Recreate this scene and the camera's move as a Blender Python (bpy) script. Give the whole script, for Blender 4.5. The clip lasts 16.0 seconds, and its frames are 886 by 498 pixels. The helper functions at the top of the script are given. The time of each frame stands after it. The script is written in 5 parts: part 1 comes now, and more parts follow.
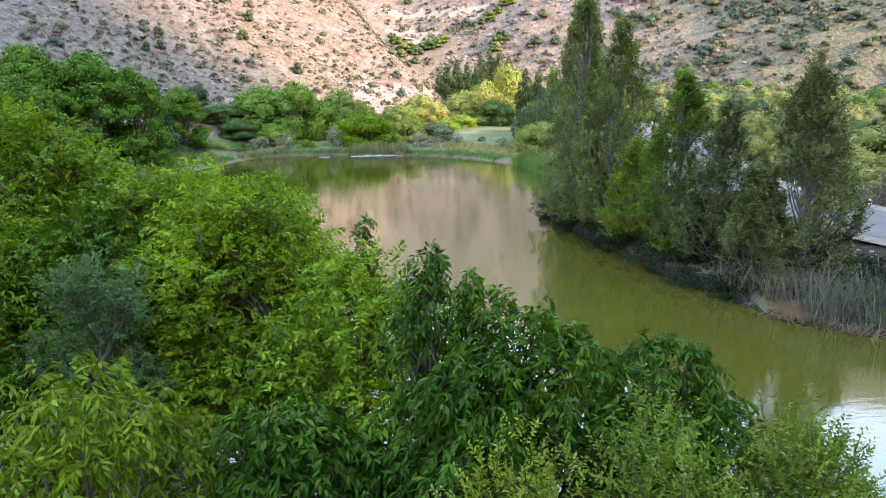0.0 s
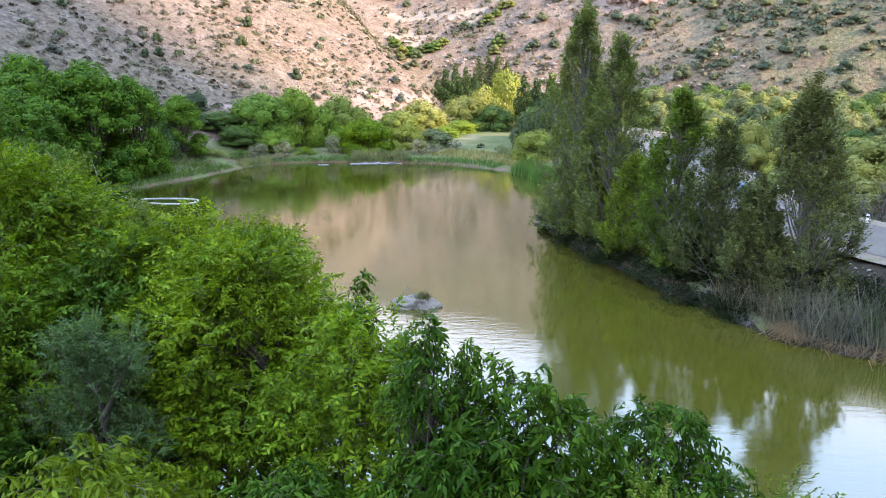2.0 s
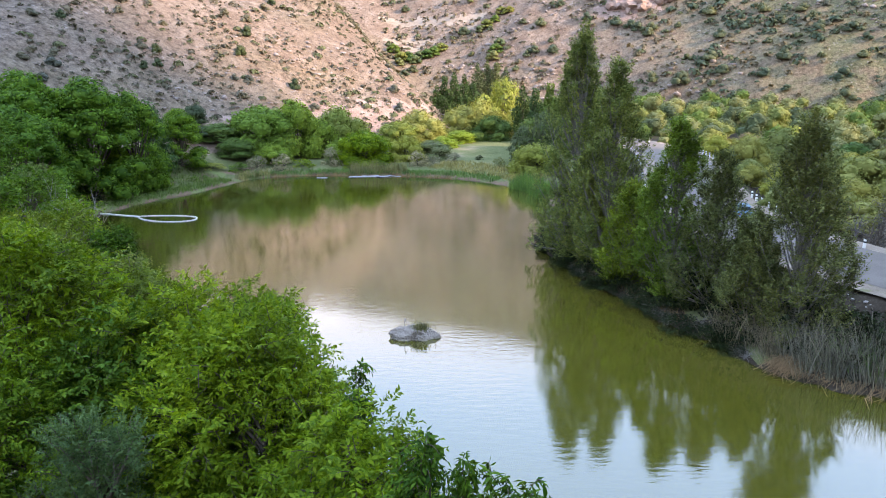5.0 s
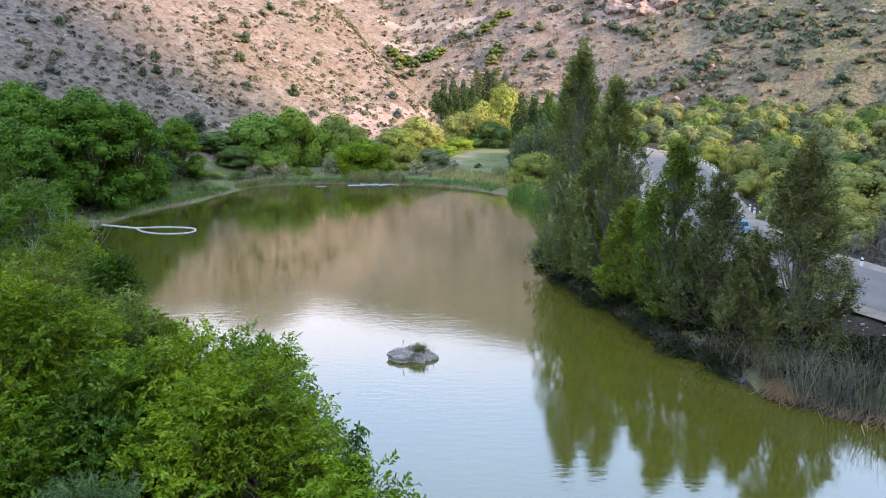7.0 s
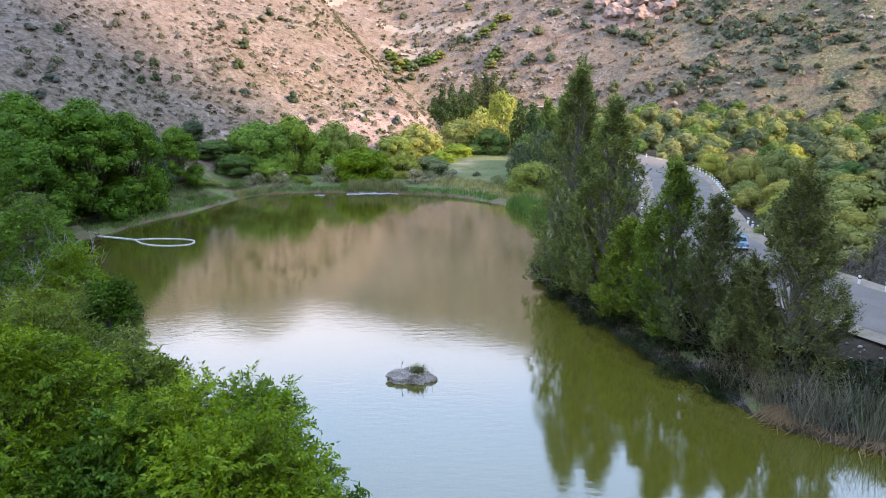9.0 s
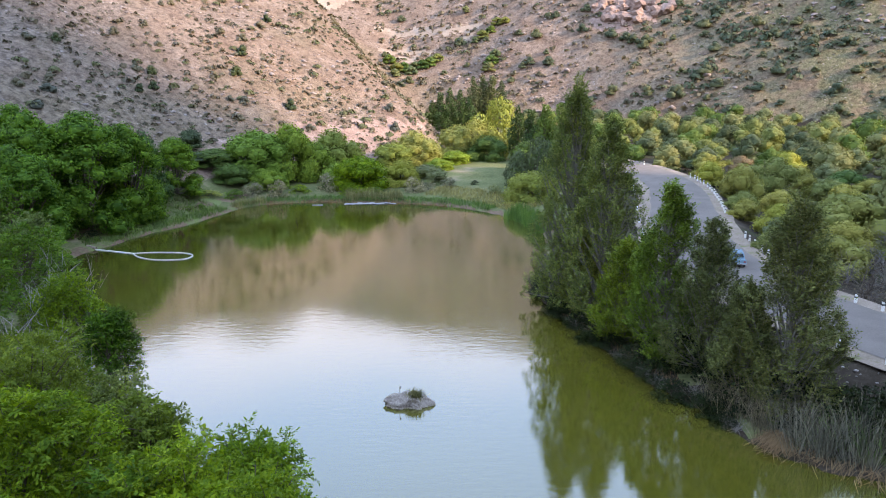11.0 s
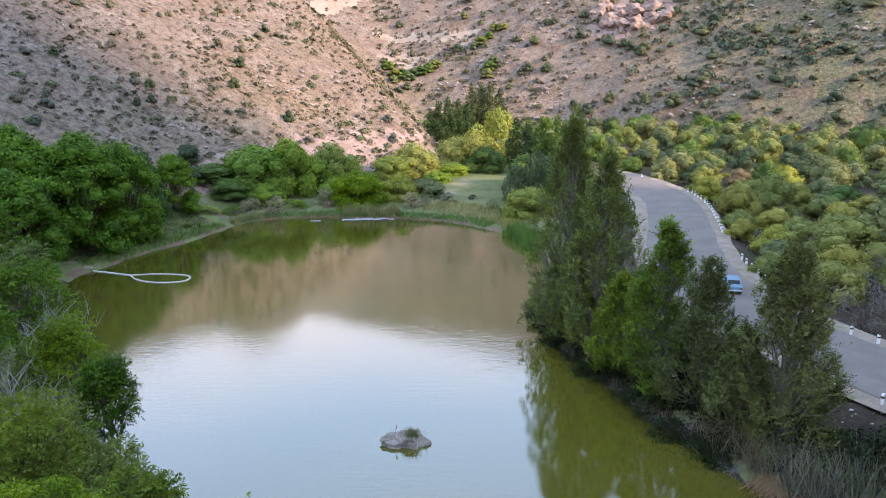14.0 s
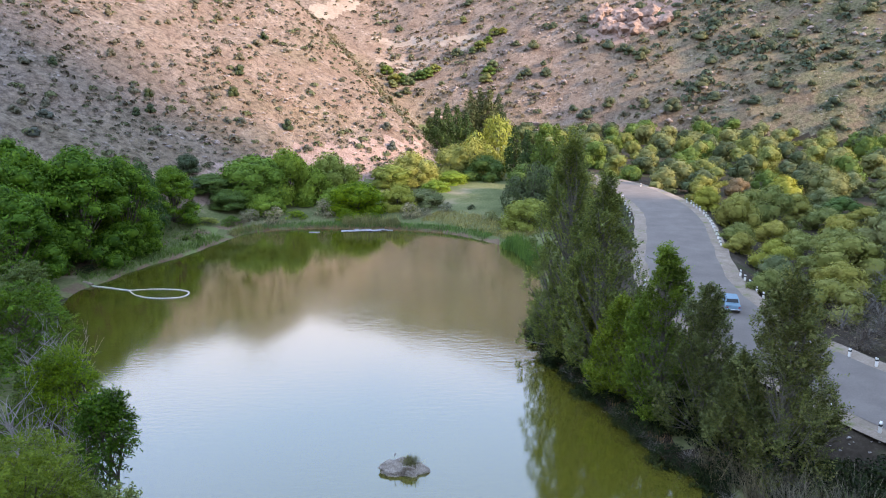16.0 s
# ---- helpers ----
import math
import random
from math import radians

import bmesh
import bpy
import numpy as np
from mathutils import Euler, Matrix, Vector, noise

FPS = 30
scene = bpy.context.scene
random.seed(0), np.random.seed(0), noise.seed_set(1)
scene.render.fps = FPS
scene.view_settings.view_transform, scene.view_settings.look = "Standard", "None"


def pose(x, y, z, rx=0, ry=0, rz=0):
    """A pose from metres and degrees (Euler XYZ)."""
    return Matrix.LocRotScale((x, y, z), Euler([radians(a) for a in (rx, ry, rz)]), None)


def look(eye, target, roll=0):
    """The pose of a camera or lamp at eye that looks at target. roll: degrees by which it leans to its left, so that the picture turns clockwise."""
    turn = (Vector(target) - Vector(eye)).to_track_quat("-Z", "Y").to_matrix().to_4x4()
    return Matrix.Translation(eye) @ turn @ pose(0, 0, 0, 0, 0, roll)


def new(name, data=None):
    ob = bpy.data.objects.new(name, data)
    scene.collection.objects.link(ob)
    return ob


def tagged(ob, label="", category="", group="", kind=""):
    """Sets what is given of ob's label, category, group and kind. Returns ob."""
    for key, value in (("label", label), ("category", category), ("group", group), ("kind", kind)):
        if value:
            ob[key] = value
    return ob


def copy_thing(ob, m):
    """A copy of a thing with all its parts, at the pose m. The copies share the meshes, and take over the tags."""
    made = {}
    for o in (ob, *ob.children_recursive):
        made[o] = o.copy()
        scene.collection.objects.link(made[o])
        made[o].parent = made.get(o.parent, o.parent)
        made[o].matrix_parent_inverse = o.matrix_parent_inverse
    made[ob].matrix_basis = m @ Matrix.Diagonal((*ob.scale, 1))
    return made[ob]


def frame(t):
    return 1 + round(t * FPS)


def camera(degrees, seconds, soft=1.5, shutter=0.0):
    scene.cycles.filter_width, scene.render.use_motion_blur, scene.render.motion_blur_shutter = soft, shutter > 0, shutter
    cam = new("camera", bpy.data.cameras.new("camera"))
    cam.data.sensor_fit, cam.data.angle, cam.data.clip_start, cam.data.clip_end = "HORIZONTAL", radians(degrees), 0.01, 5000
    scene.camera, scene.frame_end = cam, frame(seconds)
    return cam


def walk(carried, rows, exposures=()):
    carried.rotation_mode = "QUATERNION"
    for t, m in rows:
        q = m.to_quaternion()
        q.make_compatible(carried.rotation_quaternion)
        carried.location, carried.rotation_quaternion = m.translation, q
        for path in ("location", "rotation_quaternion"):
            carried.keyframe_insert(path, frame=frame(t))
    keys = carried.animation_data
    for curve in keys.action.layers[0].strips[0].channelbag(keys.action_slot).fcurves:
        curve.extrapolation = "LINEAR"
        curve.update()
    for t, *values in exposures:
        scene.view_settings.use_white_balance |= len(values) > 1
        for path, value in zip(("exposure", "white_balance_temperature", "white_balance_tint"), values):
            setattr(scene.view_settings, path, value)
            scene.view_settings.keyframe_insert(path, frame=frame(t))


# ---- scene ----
cam = camera(63.8, 16.0, soft=1.0)
PATH = [
    (0, (0.05, -0.048, 13.876), (0.058, 1.893, 13.394), -0.2),
    (0.5, (0.068, -0.008, 14.143), (0.077, 1.933, 13.662), -0.2),
    (1, (0.07, 0.044, 14.441), (0.08, 1.985, 13.96), -0.2),
    (1.5, (0.072, 0.092, 14.737), (0.083, 2.034, 14.257), -0.2),
    (2, (0.077, 0.158, 15.062), (0.088, 2.099, 14.581), -0.2),
    (2.5, (0.08, 0.213, 15.373), (0.092, 2.155, 14.894), -0.2),
    (3, (0.076, 0.277, 15.684), (0.089, 2.219, 15.205), -0.2),
    (3.5, (0.087, 0.337, 16.005), (0.1, 2.279, 15.526), -0.2),
    (4, (0.105, 0.396, 16.321), (0.119, 2.338, 15.843), -0.2),
    (4.5, (0.116, 0.459, 16.662), (0.13, 2.401, 16.184), -0.2),
    (7, (0.193, 0.755, 18.425), (0.21, 2.697, 17.948), -0.1),
    (7.5, (0.178, 0.83, 18.765), (0.197, 2.772, 18.288), -0.1),
    (8, (0.179, 0.892, 19.108), (0.199, 2.834, 18.632), -0.1),
    (8.5, (0.174, 0.933, 19.462), (0.194, 2.876, 18.986), -0.1),
    (9, (0.171, 0.98, 19.798), (0.192, 2.923, 19.323), -0.0),
    (11.5, (0.286, 1.36, 21.878), (0.312, 3.302, 21.402), -0.1),
    (12, (0.335, 1.444, 22.274), (0.36, 3.387, 21.799), -0.1),
    (12.5, (0.35, 1.55, 22.702), (0.377, 3.492, 22.227), -0.1),
    (13, (0.374, 1.623, 23.148), (0.401, 3.565, 22.673), -0.1),
    (13.5, (0.387, 1.73, 23.591), (0.416, 3.673, 23.116), -0.1),
    (14, (0.423, 1.812, 24.035), (0.452, 3.754, 23.56), -0.1),
    (14.5, (0.433, 1.913, 24.514), (0.461, 3.856, 24.04), -0.1),
    (15, (0.427, 1.98, 24.963), (0.457, 3.923, 24.489), -0.1),
    (15.5, (0.476, 2.081, 25.404), (0.506, 4.024, 24.93), -0.1),
    (16, (0.486, 2.201, 25.823), (0.517, 4.144, 25.349), -0.1),
]
walk(cam, [(t, look(eye, target, roll)) for t, eye, target, roll in PATH],
     [(0, 1.95, 6800, 13), (3.5, 1.72, 6800, 15), (7, 1.50, 6800, 16), (9, 1.44, 6800, 17), (12.5, 1.34, 6800, 17), (16, 1.30, 6800, 17)])

# ---- light ----
SUN_ELEV, SUN_AZ = 24.0, 114.0     # degrees above the horizon; clockwise from +y
world = bpy.data.worlds.new("sky")
scene.world = world
world.use_nodes = True
wn, wl = world.node_tree.nodes, world.node_tree.links
wn.clear()
w_out = wn.new("ShaderNodeOutputWorld")
w_bg = wn.new("ShaderNodeBackground")
w_sky = wn.new("ShaderNodeTexSky")
w_sky.sky_type = "NISHITA"
w_sky.sun_disc = False
w_sky.sun_elevation = radians(SUN_ELEV)
w_sky.sun_rotation = radians(SUN_AZ)
w_sky.air_density, w_sky.dust_density = 1.0, 1.6
w_tc = wn.new("ShaderNodeTexCoord")
w_map = wn.new("ShaderNodeMapping")
w_map.inputs["Scale"].default_value = (1.0, 1.0, 2.6)
w_cloud = wn.new("ShaderNodeTexNoise")
w_cloud.inputs["Scale"].default_value = 1.7
w_cloud.inputs["Detail"].default_value = 4.0
w_cloud.inputs["Roughness"].default_value = 0.55
w_ramp = wn.new("ShaderNodeValToRGB")
w_ramp.color_ramp.elements[0].position, w_ramp.color_ramp.elements[1].position = 0.30, 0.56
w_mix = wn.new("ShaderNodeMixRGB")
w_mix.inputs[2].default_value = (7.2, 7.3, 8.5, 1.0)
w_haze = wn.new("ShaderNodeMixRGB")
w_haze.inputs[0].default_value = 0.65
w_haze.inputs[2].default_value = (5.2, 7.8, 12.2, 1.0)
wl.new(w_tc.outputs["Generated"], w_map.inputs["Vector"])
wl.new(w_map.outputs["Vector"], w_cloud.inputs["Vector"])
wl.new(w_cloud.outputs["Fac"], w_ramp.inputs["Fac"])
w_sep = wn.new("ShaderNodeSeparateXYZ")
w_low = wn.new("ShaderNodeMapRange")
w_low.inputs["From Min"].default_value, w_low.inputs["From Max"].default_value = 0.33, 0.45
w_low.inputs["To Min"].default_value, w_low.inputs["To Max"].default_value = 1.0, 0.08
w_mul = wn.new("ShaderNodeMath")
w_mul.operation = "MULTIPLY"
wl.new(w_tc.outputs["Generated"], w_sep.inputs["Vector"])
wl.new(w_sep.outputs["Z"], w_low.inputs["Value"])
wl.new(w_low.outputs["Result"], w_mul.inputs[0])
wl.new(w_ramp.outputs["Color"], w_mul.inputs[1])
wl.new(w_mul.outputs["Value"], w_mix.inputs[0])
wl.new(w_sky.outputs["Color"], w_haze.inputs[1])
wl.new(w_haze.outputs["Color"], w_mix.inputs[1])
wl.new(w_mix.outputs["Color"], w_bg.inputs["Color"])
wl.new(w_bg.outputs["Background"], w_out.inputs["Surface"])
w_bg.inputs["Strength"].default_value = 0.15

sun_data = bpy.data.lights.new("sun", "SUN")
sun_data.energy = 3.9
sun_data.angle = radians(7.0)
sun_data.color = (1.0, 0.78, 0.58)
sun = new("sun", sun_data)
_az, _el = radians(SUN_AZ), radians(SUN_ELEV)
_sd = Vector((math.sin(_az) * math.cos(_el), math.cos(_az) * math.cos(_el), math.sin(_el)))
sun.matrix_world = look(_sd * 300, (0, 0, 0))

# ---- materials ----
def mat_new(name):
    m = bpy.data.materials.new(name)
    m.use_nodes = True
    nt = m.node_tree
    nt.nodes.clear()
    return m, nt, nt.nodes.new("ShaderNodeOutputMaterial")


def ramp(nt, fac, stops):
    r = nt.nodes.new("ShaderNodeValToRGB")
    e = r.color_ramp.elements
    while len(e) < len(stops):
        e.new(0.5)
    for k, (p, c) in enumerate(stops):
        e[k].position = p
        e[k].color = (*c, 1.0)
    nt.links.new(fac, r.inputs["Fac"])
    return r.outputs["Color"]


def noise_tex(nt, scale, detail=4.0, rough=0.55, vec=None, kind="ShaderNodeTexNoise"):
    n = nt.nodes.new(kind)
    n.inputs["Scale"].default_value = scale
    if kind == "ShaderNodeTexNoise":
        n.inputs["Detail"].default_value = detail
        n.inputs["Roughness"].default_value = rough
    if vec is not None:
        nt.links.new(vec, n.inputs["Vector"])
    return n


def mixc(nt, fac, a, b, mode="MIX"):
    n = nt.nodes.new("ShaderNodeMixRGB")
    n.blend_type = mode
    for k, v in ((0, fac), (1, a), (2, b)):
        if isinstance(v, (int, float)):
            n.inputs[k].default_value = v
        elif isinstance(v, tuple):
            n.inputs[k].default_value = (*v, 1.0)
        else:
            nt.links.new(v, n.inputs[k])
    return n.outputs["Color"]


def place_vec(nt):
    return nt.nodes.new("ShaderNodeNewGeometry").outputs["Position"]


def principled(nt, out, color, rough=0.85, bump=None, strength=0.4, dist=0.1, spec=0.25, metal=0.0):
    b = nt.nodes.new("ShaderNodeBsdfPrincipled")
    if isinstance(color, tuple):
        b.inputs["Base Color"].default_value = (*color, 1.0)
    else:
        nt.links.new(color, b.inputs["Base Color"])
    if isinstance(rough, (int, float)):
        b.inputs["Roughness"].default_value = rough
    else:
        nt.links.new(rough, b.inputs["Roughness"])
    b.inputs["Specular IOR Level"].default_value = spec
    b.inputs["Metallic"].default_value = metal
    if bump is not None:
        n = nt.nodes.new("ShaderNodeBump")
        n.inputs["Strength"].default_value = strength
        n.inputs["Distance"].default_value = dist
        nt.links.new(bump, n.inputs["Height"])
        nt.links.new(n.outputs["Normal"], b.inputs["Normal"])
    nt.links.new(b.outputs["BSDF"], out.inputs["Surface"])
    return b


def leaf_material(name, dark, light, translucent=0.42, gloss=0.12, mottle=1.0, cast=1.0):
    """Leaves: each leaf its own tone, each plant its own cast, and light that passes through."""
    m, nt, out = mat_new(name)
    geo = nt.nodes.new("ShaderNodeNewGeometry")
    info = nt.nodes.new("ShaderNodeObjectInfo")
    col = ramp(nt, geo.outputs["Random Per Island"], [(0.0, dark), (1.0, light)])
    patch = noise_tex(nt, 0.55, 2.0, vec=geo.outputs["Position"])
    shade = ramp(nt, patch.outputs["Fac"], [(0.32, (1 - 0.38 * mottle, 1 - 0.34 * mottle, 1 - 0.38 * mottle)), (0.7, (1 + 0.2 * mottle, 1 + 0.16 * mottle, 1.0))])
    col = mixc(nt, 1.0, col, shade, "MULTIPLY")
    own = ramp(nt, info.outputs["Random"], [(0.0, (1 - 0.18 * cast, 1 - 0.10 * cast, 1 - 0.05 * cast)), (1.0, (1 + 0.16 * cast, 1 + 0.10 * cast, 0.95))])
    col = mixc(nt, 1.0, col, own, "MULTIPLY")
    b = nt.nodes.new("ShaderNodeBsdfPrincipled")
    nt.links.new(col, b.inputs["Base Color"])
    b.inputs["Roughness"].default_value = 0.55
    b.inputs["Specular IOR Level"].default_value = gloss
    tr = nt.nodes.new("ShaderNodeBsdfTranslucent")
    nt.links.new(mixc(nt, 1.0, col, (1.25, 1.2, 0.6), "MULTIPLY"), tr.inputs["Color"])
    mx = nt.nodes.new("ShaderNodeMixShader")
    mx.inputs[0].default_value = translucent
    nt.links.new(b.outputs["BSDF"], mx.inputs[1])
    nt.links.new(tr.outputs["BSDF"], mx.inputs[2])
    nt.links.new(mx.outputs["Shader"], out.inputs["Surface"])
    return m


LEAF = {
    "ash": leaf_material("leaf_ash", (0.070, 0.140, 0.006), (0.225, 0.322, 0.018), 0.38),
    "bright": leaf_material("leaf_bright", (0.085, 0.160, 0.005), (0.245, 0.340, 0.016), 0.40),
    "walnut": leaf_material("leaf_walnut", (0.016, 0.054, 0.004), (0.076, 0.155, 0.013), 0.26, 0.10),
    "willow": leaf_material("leaf_willow", (0.090, 0.132, 0.012), (0.215, 0.270, 0.036), 0.34),
    "teal": leaf_material("leaf_teal", (0.048, 0.104, 0.044), (0.108, 0.174, 0.076), 0.32),
    # near-black green: the shadow among the bank shrubs is put into the colour
    "dark": leaf_material("leaf_shade_dark", (0.007, 0.014, 0.004), (0.024, 0.038, 0.011), 0.2),
    "grove": leaf_material("leaf_grove", (0.044, 0.112, 0.010), (0.135, 0.232, 0.026), 0.34),
    "poplar": leaf_material("leaf_poplar", (0.090, 0.122, 0.028), (0.300, 0.325, 0.098), 0.30, 0.12),
    "olive": leaf_material("leaf_olive", (0.190, 0.218, 0.040), (0.290, 0.312, 0.070), 0.2, 0.1, mottle=0.35, cast=1.5),
    # yellow-green leaves with the warm sunlight on them mixed into the colour
    "yellow": leaf_material("leaf_yellow", (0.225, 0.232, 0.058), (0.335, 0.325, 0.098), 0.2, 0.1, mottle=0.35, cast=1.5),
    "scrub": leaf_material("leaf_scrub", (0.122, 0.145, 0.062), (0.186, 0.206, 0.096), 0.16, 0.1, mottle=0.35, cast=1.5),
    "scrub_dark": leaf_material("leaf_scrub_dark", (0.064, 0.086, 0.042), (0.108, 0.132, 0.068), 0.16, 0.1, mottle=0.35, cast=1.5),
    "bloom": leaf_material("leaf_bloom", (0.130, 0.140, 0.070), (0.430, 0.370, 0.295), 0.2),
    "rust": leaf_material("leaf_rust", (0.170, 0.125, 0.080), (0.260, 0.200, 0.130), 0.2, 0.1, mottle=0.35, cast=1.5),
    "far_green": leaf_material("leaf_far_green", (0.112, 0.186, 0.026), (0.225, 0.325, 0.052), 0.26, 0.1, mottle=0.6, cast=1.2),
    "far_dark": leaf_material("leaf_far_dark", (0.072, 0.122, 0.030), (0.135, 0.200, 0.052), 0.24, 0.1, mottle=0.5, cast=1.3),
    "scrub_olive": leaf_material("leaf_scrub_olive", (0.165, 0.180, 0.046), (0.252, 0.255, 0.076), 0.18, 0.1, mottle=0.35, cast=1.5),
    "poplar_green": leaf_material("leaf_poplar_green", (0.075, 0.130, 0.012), (0.235, 0.308, 0.046), 0.32, 0.12),
    "hill_bush": leaf_material("leaf_hill_bush", (0.078, 0.096, 0.056), (0.118, 0.136, 0.084), 0.12, 0.1, mottle=0.35, cast=1.5),
    "hill_scrub": leaf_material("leaf_hill_scrub", (0.108, 0.094, 0.068), (0.165, 0.146, 0.108), 0.1, 0.1, mottle=0.35, cast=1.5),
    "grove_deep": leaf_material("leaf_grove_deep", (0.040, 0.104, 0.009), (0.155, 0.272, 0.028), 0.30),
    "tamarisk": leaf_material("leaf_tamarisk", (0.085, 0.125, 0.036), (0.205, 0.255, 0.090), 0.34),
    "spire": leaf_material("leaf_spire", (0.030, 0.060, 0.020), (0.085, 0.135, 0.050), 0.2),
    "hill_dry": leaf_material("leaf_hill_dry", (0.112, 0.108, 0.080), (0.156, 0.149, 0.112), 0.1, 0.1, mottle=0.3, cast=1.7),
    "juniper": leaf_material("leaf_juniper", (0.046, 0.064, 0.030), (0.085, 0.108, 0.054), 0.12, 0.1, mottle=0.4),
    "young": leaf_material("leaf_young", (0.070, 0.118, 0.005), (0.180, 0.240, 0.013), 0.32),
    "poplar_dark": leaf_material("leaf_poplar_dark", (0.062, 0.084, 0.028), (0.190, 0.210, 0.086), 0.28, 0.12),
    "bare": leaf_material("leaf_bare", (0.110, 0.090, 0.080), (0.200, 0.165, 0.150), 0.1),
}


def bark_material(name, a, b):
    m, nt, out = mat_new(name)
    v = place_vec(nt)
    n = noise_tex(nt, 9.0, 6.0, 0.7, v)
    principled(nt, out, ramp(nt, n.outputs["Fac"], [(0.3, a), (0.7, b)]), 0.9, n.outputs["Fac"], 0.6, 0.03)
    return m


BARK = bark_material("bark_dark", (0.045, 0.035, 0.028), (0.13, 0.105, 0.085))
BARK_MID = bark_material("bark_mid", (0.085, 0.075, 0.062), (0.24, 0.22, 0.195))
BARK_GREY = bark_material("bark_grey", (0.17, 0.15, 0.14), (0.36, 0.33, 0.32))


def hill_material():
    """Dry stony hillside: pinkish earth, grey scree, thin grass."""
    m, nt, out = mat_new("hill_earth")
    v = place_vec(nt)
    big = noise_tex(nt, 0.02, 5.0, 0.6, v)
    mid = noise_tex(nt, 0.13, 6.0, 0.68, v)
    fine = noise_tex(nt, 0.75, 7.0, 0.75, v)
    grit = noise_tex(nt, 3.2, 4.0, 0.7, v)
    s1 = noise_tex(nt, 0.55, vec=v, kind="ShaderNodeTexVoronoi")
    s2 = noise_tex(nt, 1.25, vec=v, kind="ShaderNodeTexVoronoi")
    earth = ramp(nt, mid.outputs["Fac"], [(0.3, (0.146, 0.100, 0.072)), (0.48, (0.204, 0.145, 0.108)), (0.66, (0.274, 0.206, 0.161))])
    grass = ramp(nt, fine.outputs["Fac"], [(0.35, (0.086, 0.088, 0.042)), (0.65, (0.148, 0.138, 0.076))])
    gmask = ramp(nt, big.outputs["Fac"], [(0.48, (0, 0, 0)), (0.64, (0.45, 0.45, 0.45))])
    # the slope beyond the road is greener
    sep = nt.nodes.new("ShaderNodeSeparateXYZ")
    nt.links.new(v, sep.inputs[0])
    east = nt.nodes.new("ShaderNodeMapRange")
    east.inputs["From Min"].default_value, east.inputs["From Max"].default_value = 55.0, 135.0
    east.inputs["To Min"].default_value, east.inputs["To Max"].default_value = 0.1, 0.95
    nt.links.new(sep.outputs[0], east.inputs[0])
    patchy = ramp(nt, mid.outputs["Fac"], [(0.38, (0.35, 0.35, 0.35)), (0.55, (1, 1, 1))])
    gmask = mixc(nt, 1.0, gmask, mixc(nt, 1.0, east.outputs[0], patchy, "MULTIPLY"), "LIGHTEN")
    col = mixc(nt, gmask, earth, grass)
    # shade on the western slope, put into the colour as a greyer, darker tone
    west_shade = nt.nodes.new("ShaderNodeMapRange")
    west_shade.inputs["From Min"].default_value, west_shade.inputs["From Max"].default_value = -32.0, -82.0
    west_shade.inputs["To Min"].default_value, west_shade.inputs["To Max"].default_value = 0.0, 0.75
    nt.links.new(sep.outputs[0], west_shade.inputs[0])
    shade_mask = mixc(nt, 1.0, west_shade.outputs[0], ramp(nt, mid.outputs["Fac"], [(0.40, (0.55, 0.55, 0.55)), (0.56, (1, 1, 1))]), "MULTIPLY")
    col = mixc(nt, shade_mask, col, ramp(nt, fine.outputs["Fac"], [(0.36, (0.106, 0.087, 0.071)), (0.64, (0.200, 0.168, 0.140))]))
    speck = ramp(nt, fine.outputs["Fac"], [(0.36, (0.54, 0.54, 0.54)), (0.5, (1.0, 1.0, 1.0)), (0.66, (1.30, 1.29, 1.28))])
    col = mixc(nt, 1.0, col, speck, "MULTIPLY")
    col = mixc(nt, 1.0, col, ramp(nt, grit.outputs["Fac"], [(0.35, (0.84, 0.84, 0.84)), (0.62, (1.10, 1.10, 1.10))]), "MULTIPLY")
    m1 = ramp(nt, s1.outputs["Distance"], [(0.14, (1, 1, 1)), (0.26, (0, 0, 0))])
    m2 = ramp(nt, s2.outputs["Distance"], [(0.14, (1, 1, 1)), (0.28, (0, 0, 0))])
    where = ramp(nt, mid.outputs["Fac"], [(0.48, (0, 0, 0)), (0.62, (0.6, 0.6, 0.6))])
    where2 = ramp(nt, fine.outputs["Fac"], [(0.48, (0, 0, 0)), (0.60, (0.5, 0.5, 0.5))])
    smask = mixc(nt, 1.0, mixc(nt, 1.0, m1, where, "MULTIPLY"), mixc(nt, 1.0, m2, where2, "MULTIPLY"), "LIGHTEN")
    grey = ramp(nt, s1.outputs["Color"], [(0.2, (0.22, 0.195, 0.182)), (0.8, (0.40, 0.36, 0.335))])
    col = mixc(nt, smask, col, grey)
    h = mixc(nt, 0.6, fine.outputs["Fac"], smask, "ADD")
    principled(nt, out, col, 0.95, h, 1.0, 0.6, 0.1)
    return m


def simple_ground(name, stops, s1, s2, bump=0.6, dist=0.12, patches=None):
    m, nt, out = mat_new(name)
    v = place_vec(nt)
    a = noise_tex(nt, s1, 5.0, 0.6, v)
    b = noise_tex(nt, s2, 6.0, 0.7, v)
    fac = mixc(nt, 0.5, a.outputs["Fac"], b.outputs["Fac"])
    col = ramp(nt, fac, stops)
    if patches:
        c = noise_tex(nt, patches[0], 4.0, 0.6, v)
        col = mixc(nt, ramp(nt, c.outputs["Fac"], [(patches[1], (0, 0, 0)), (patches[2], (1, 1, 1))]), col, patches[3])
    principled(nt, out, col, 0.95, b.outputs["Fac"], bump, dist, 0.1)
    return m


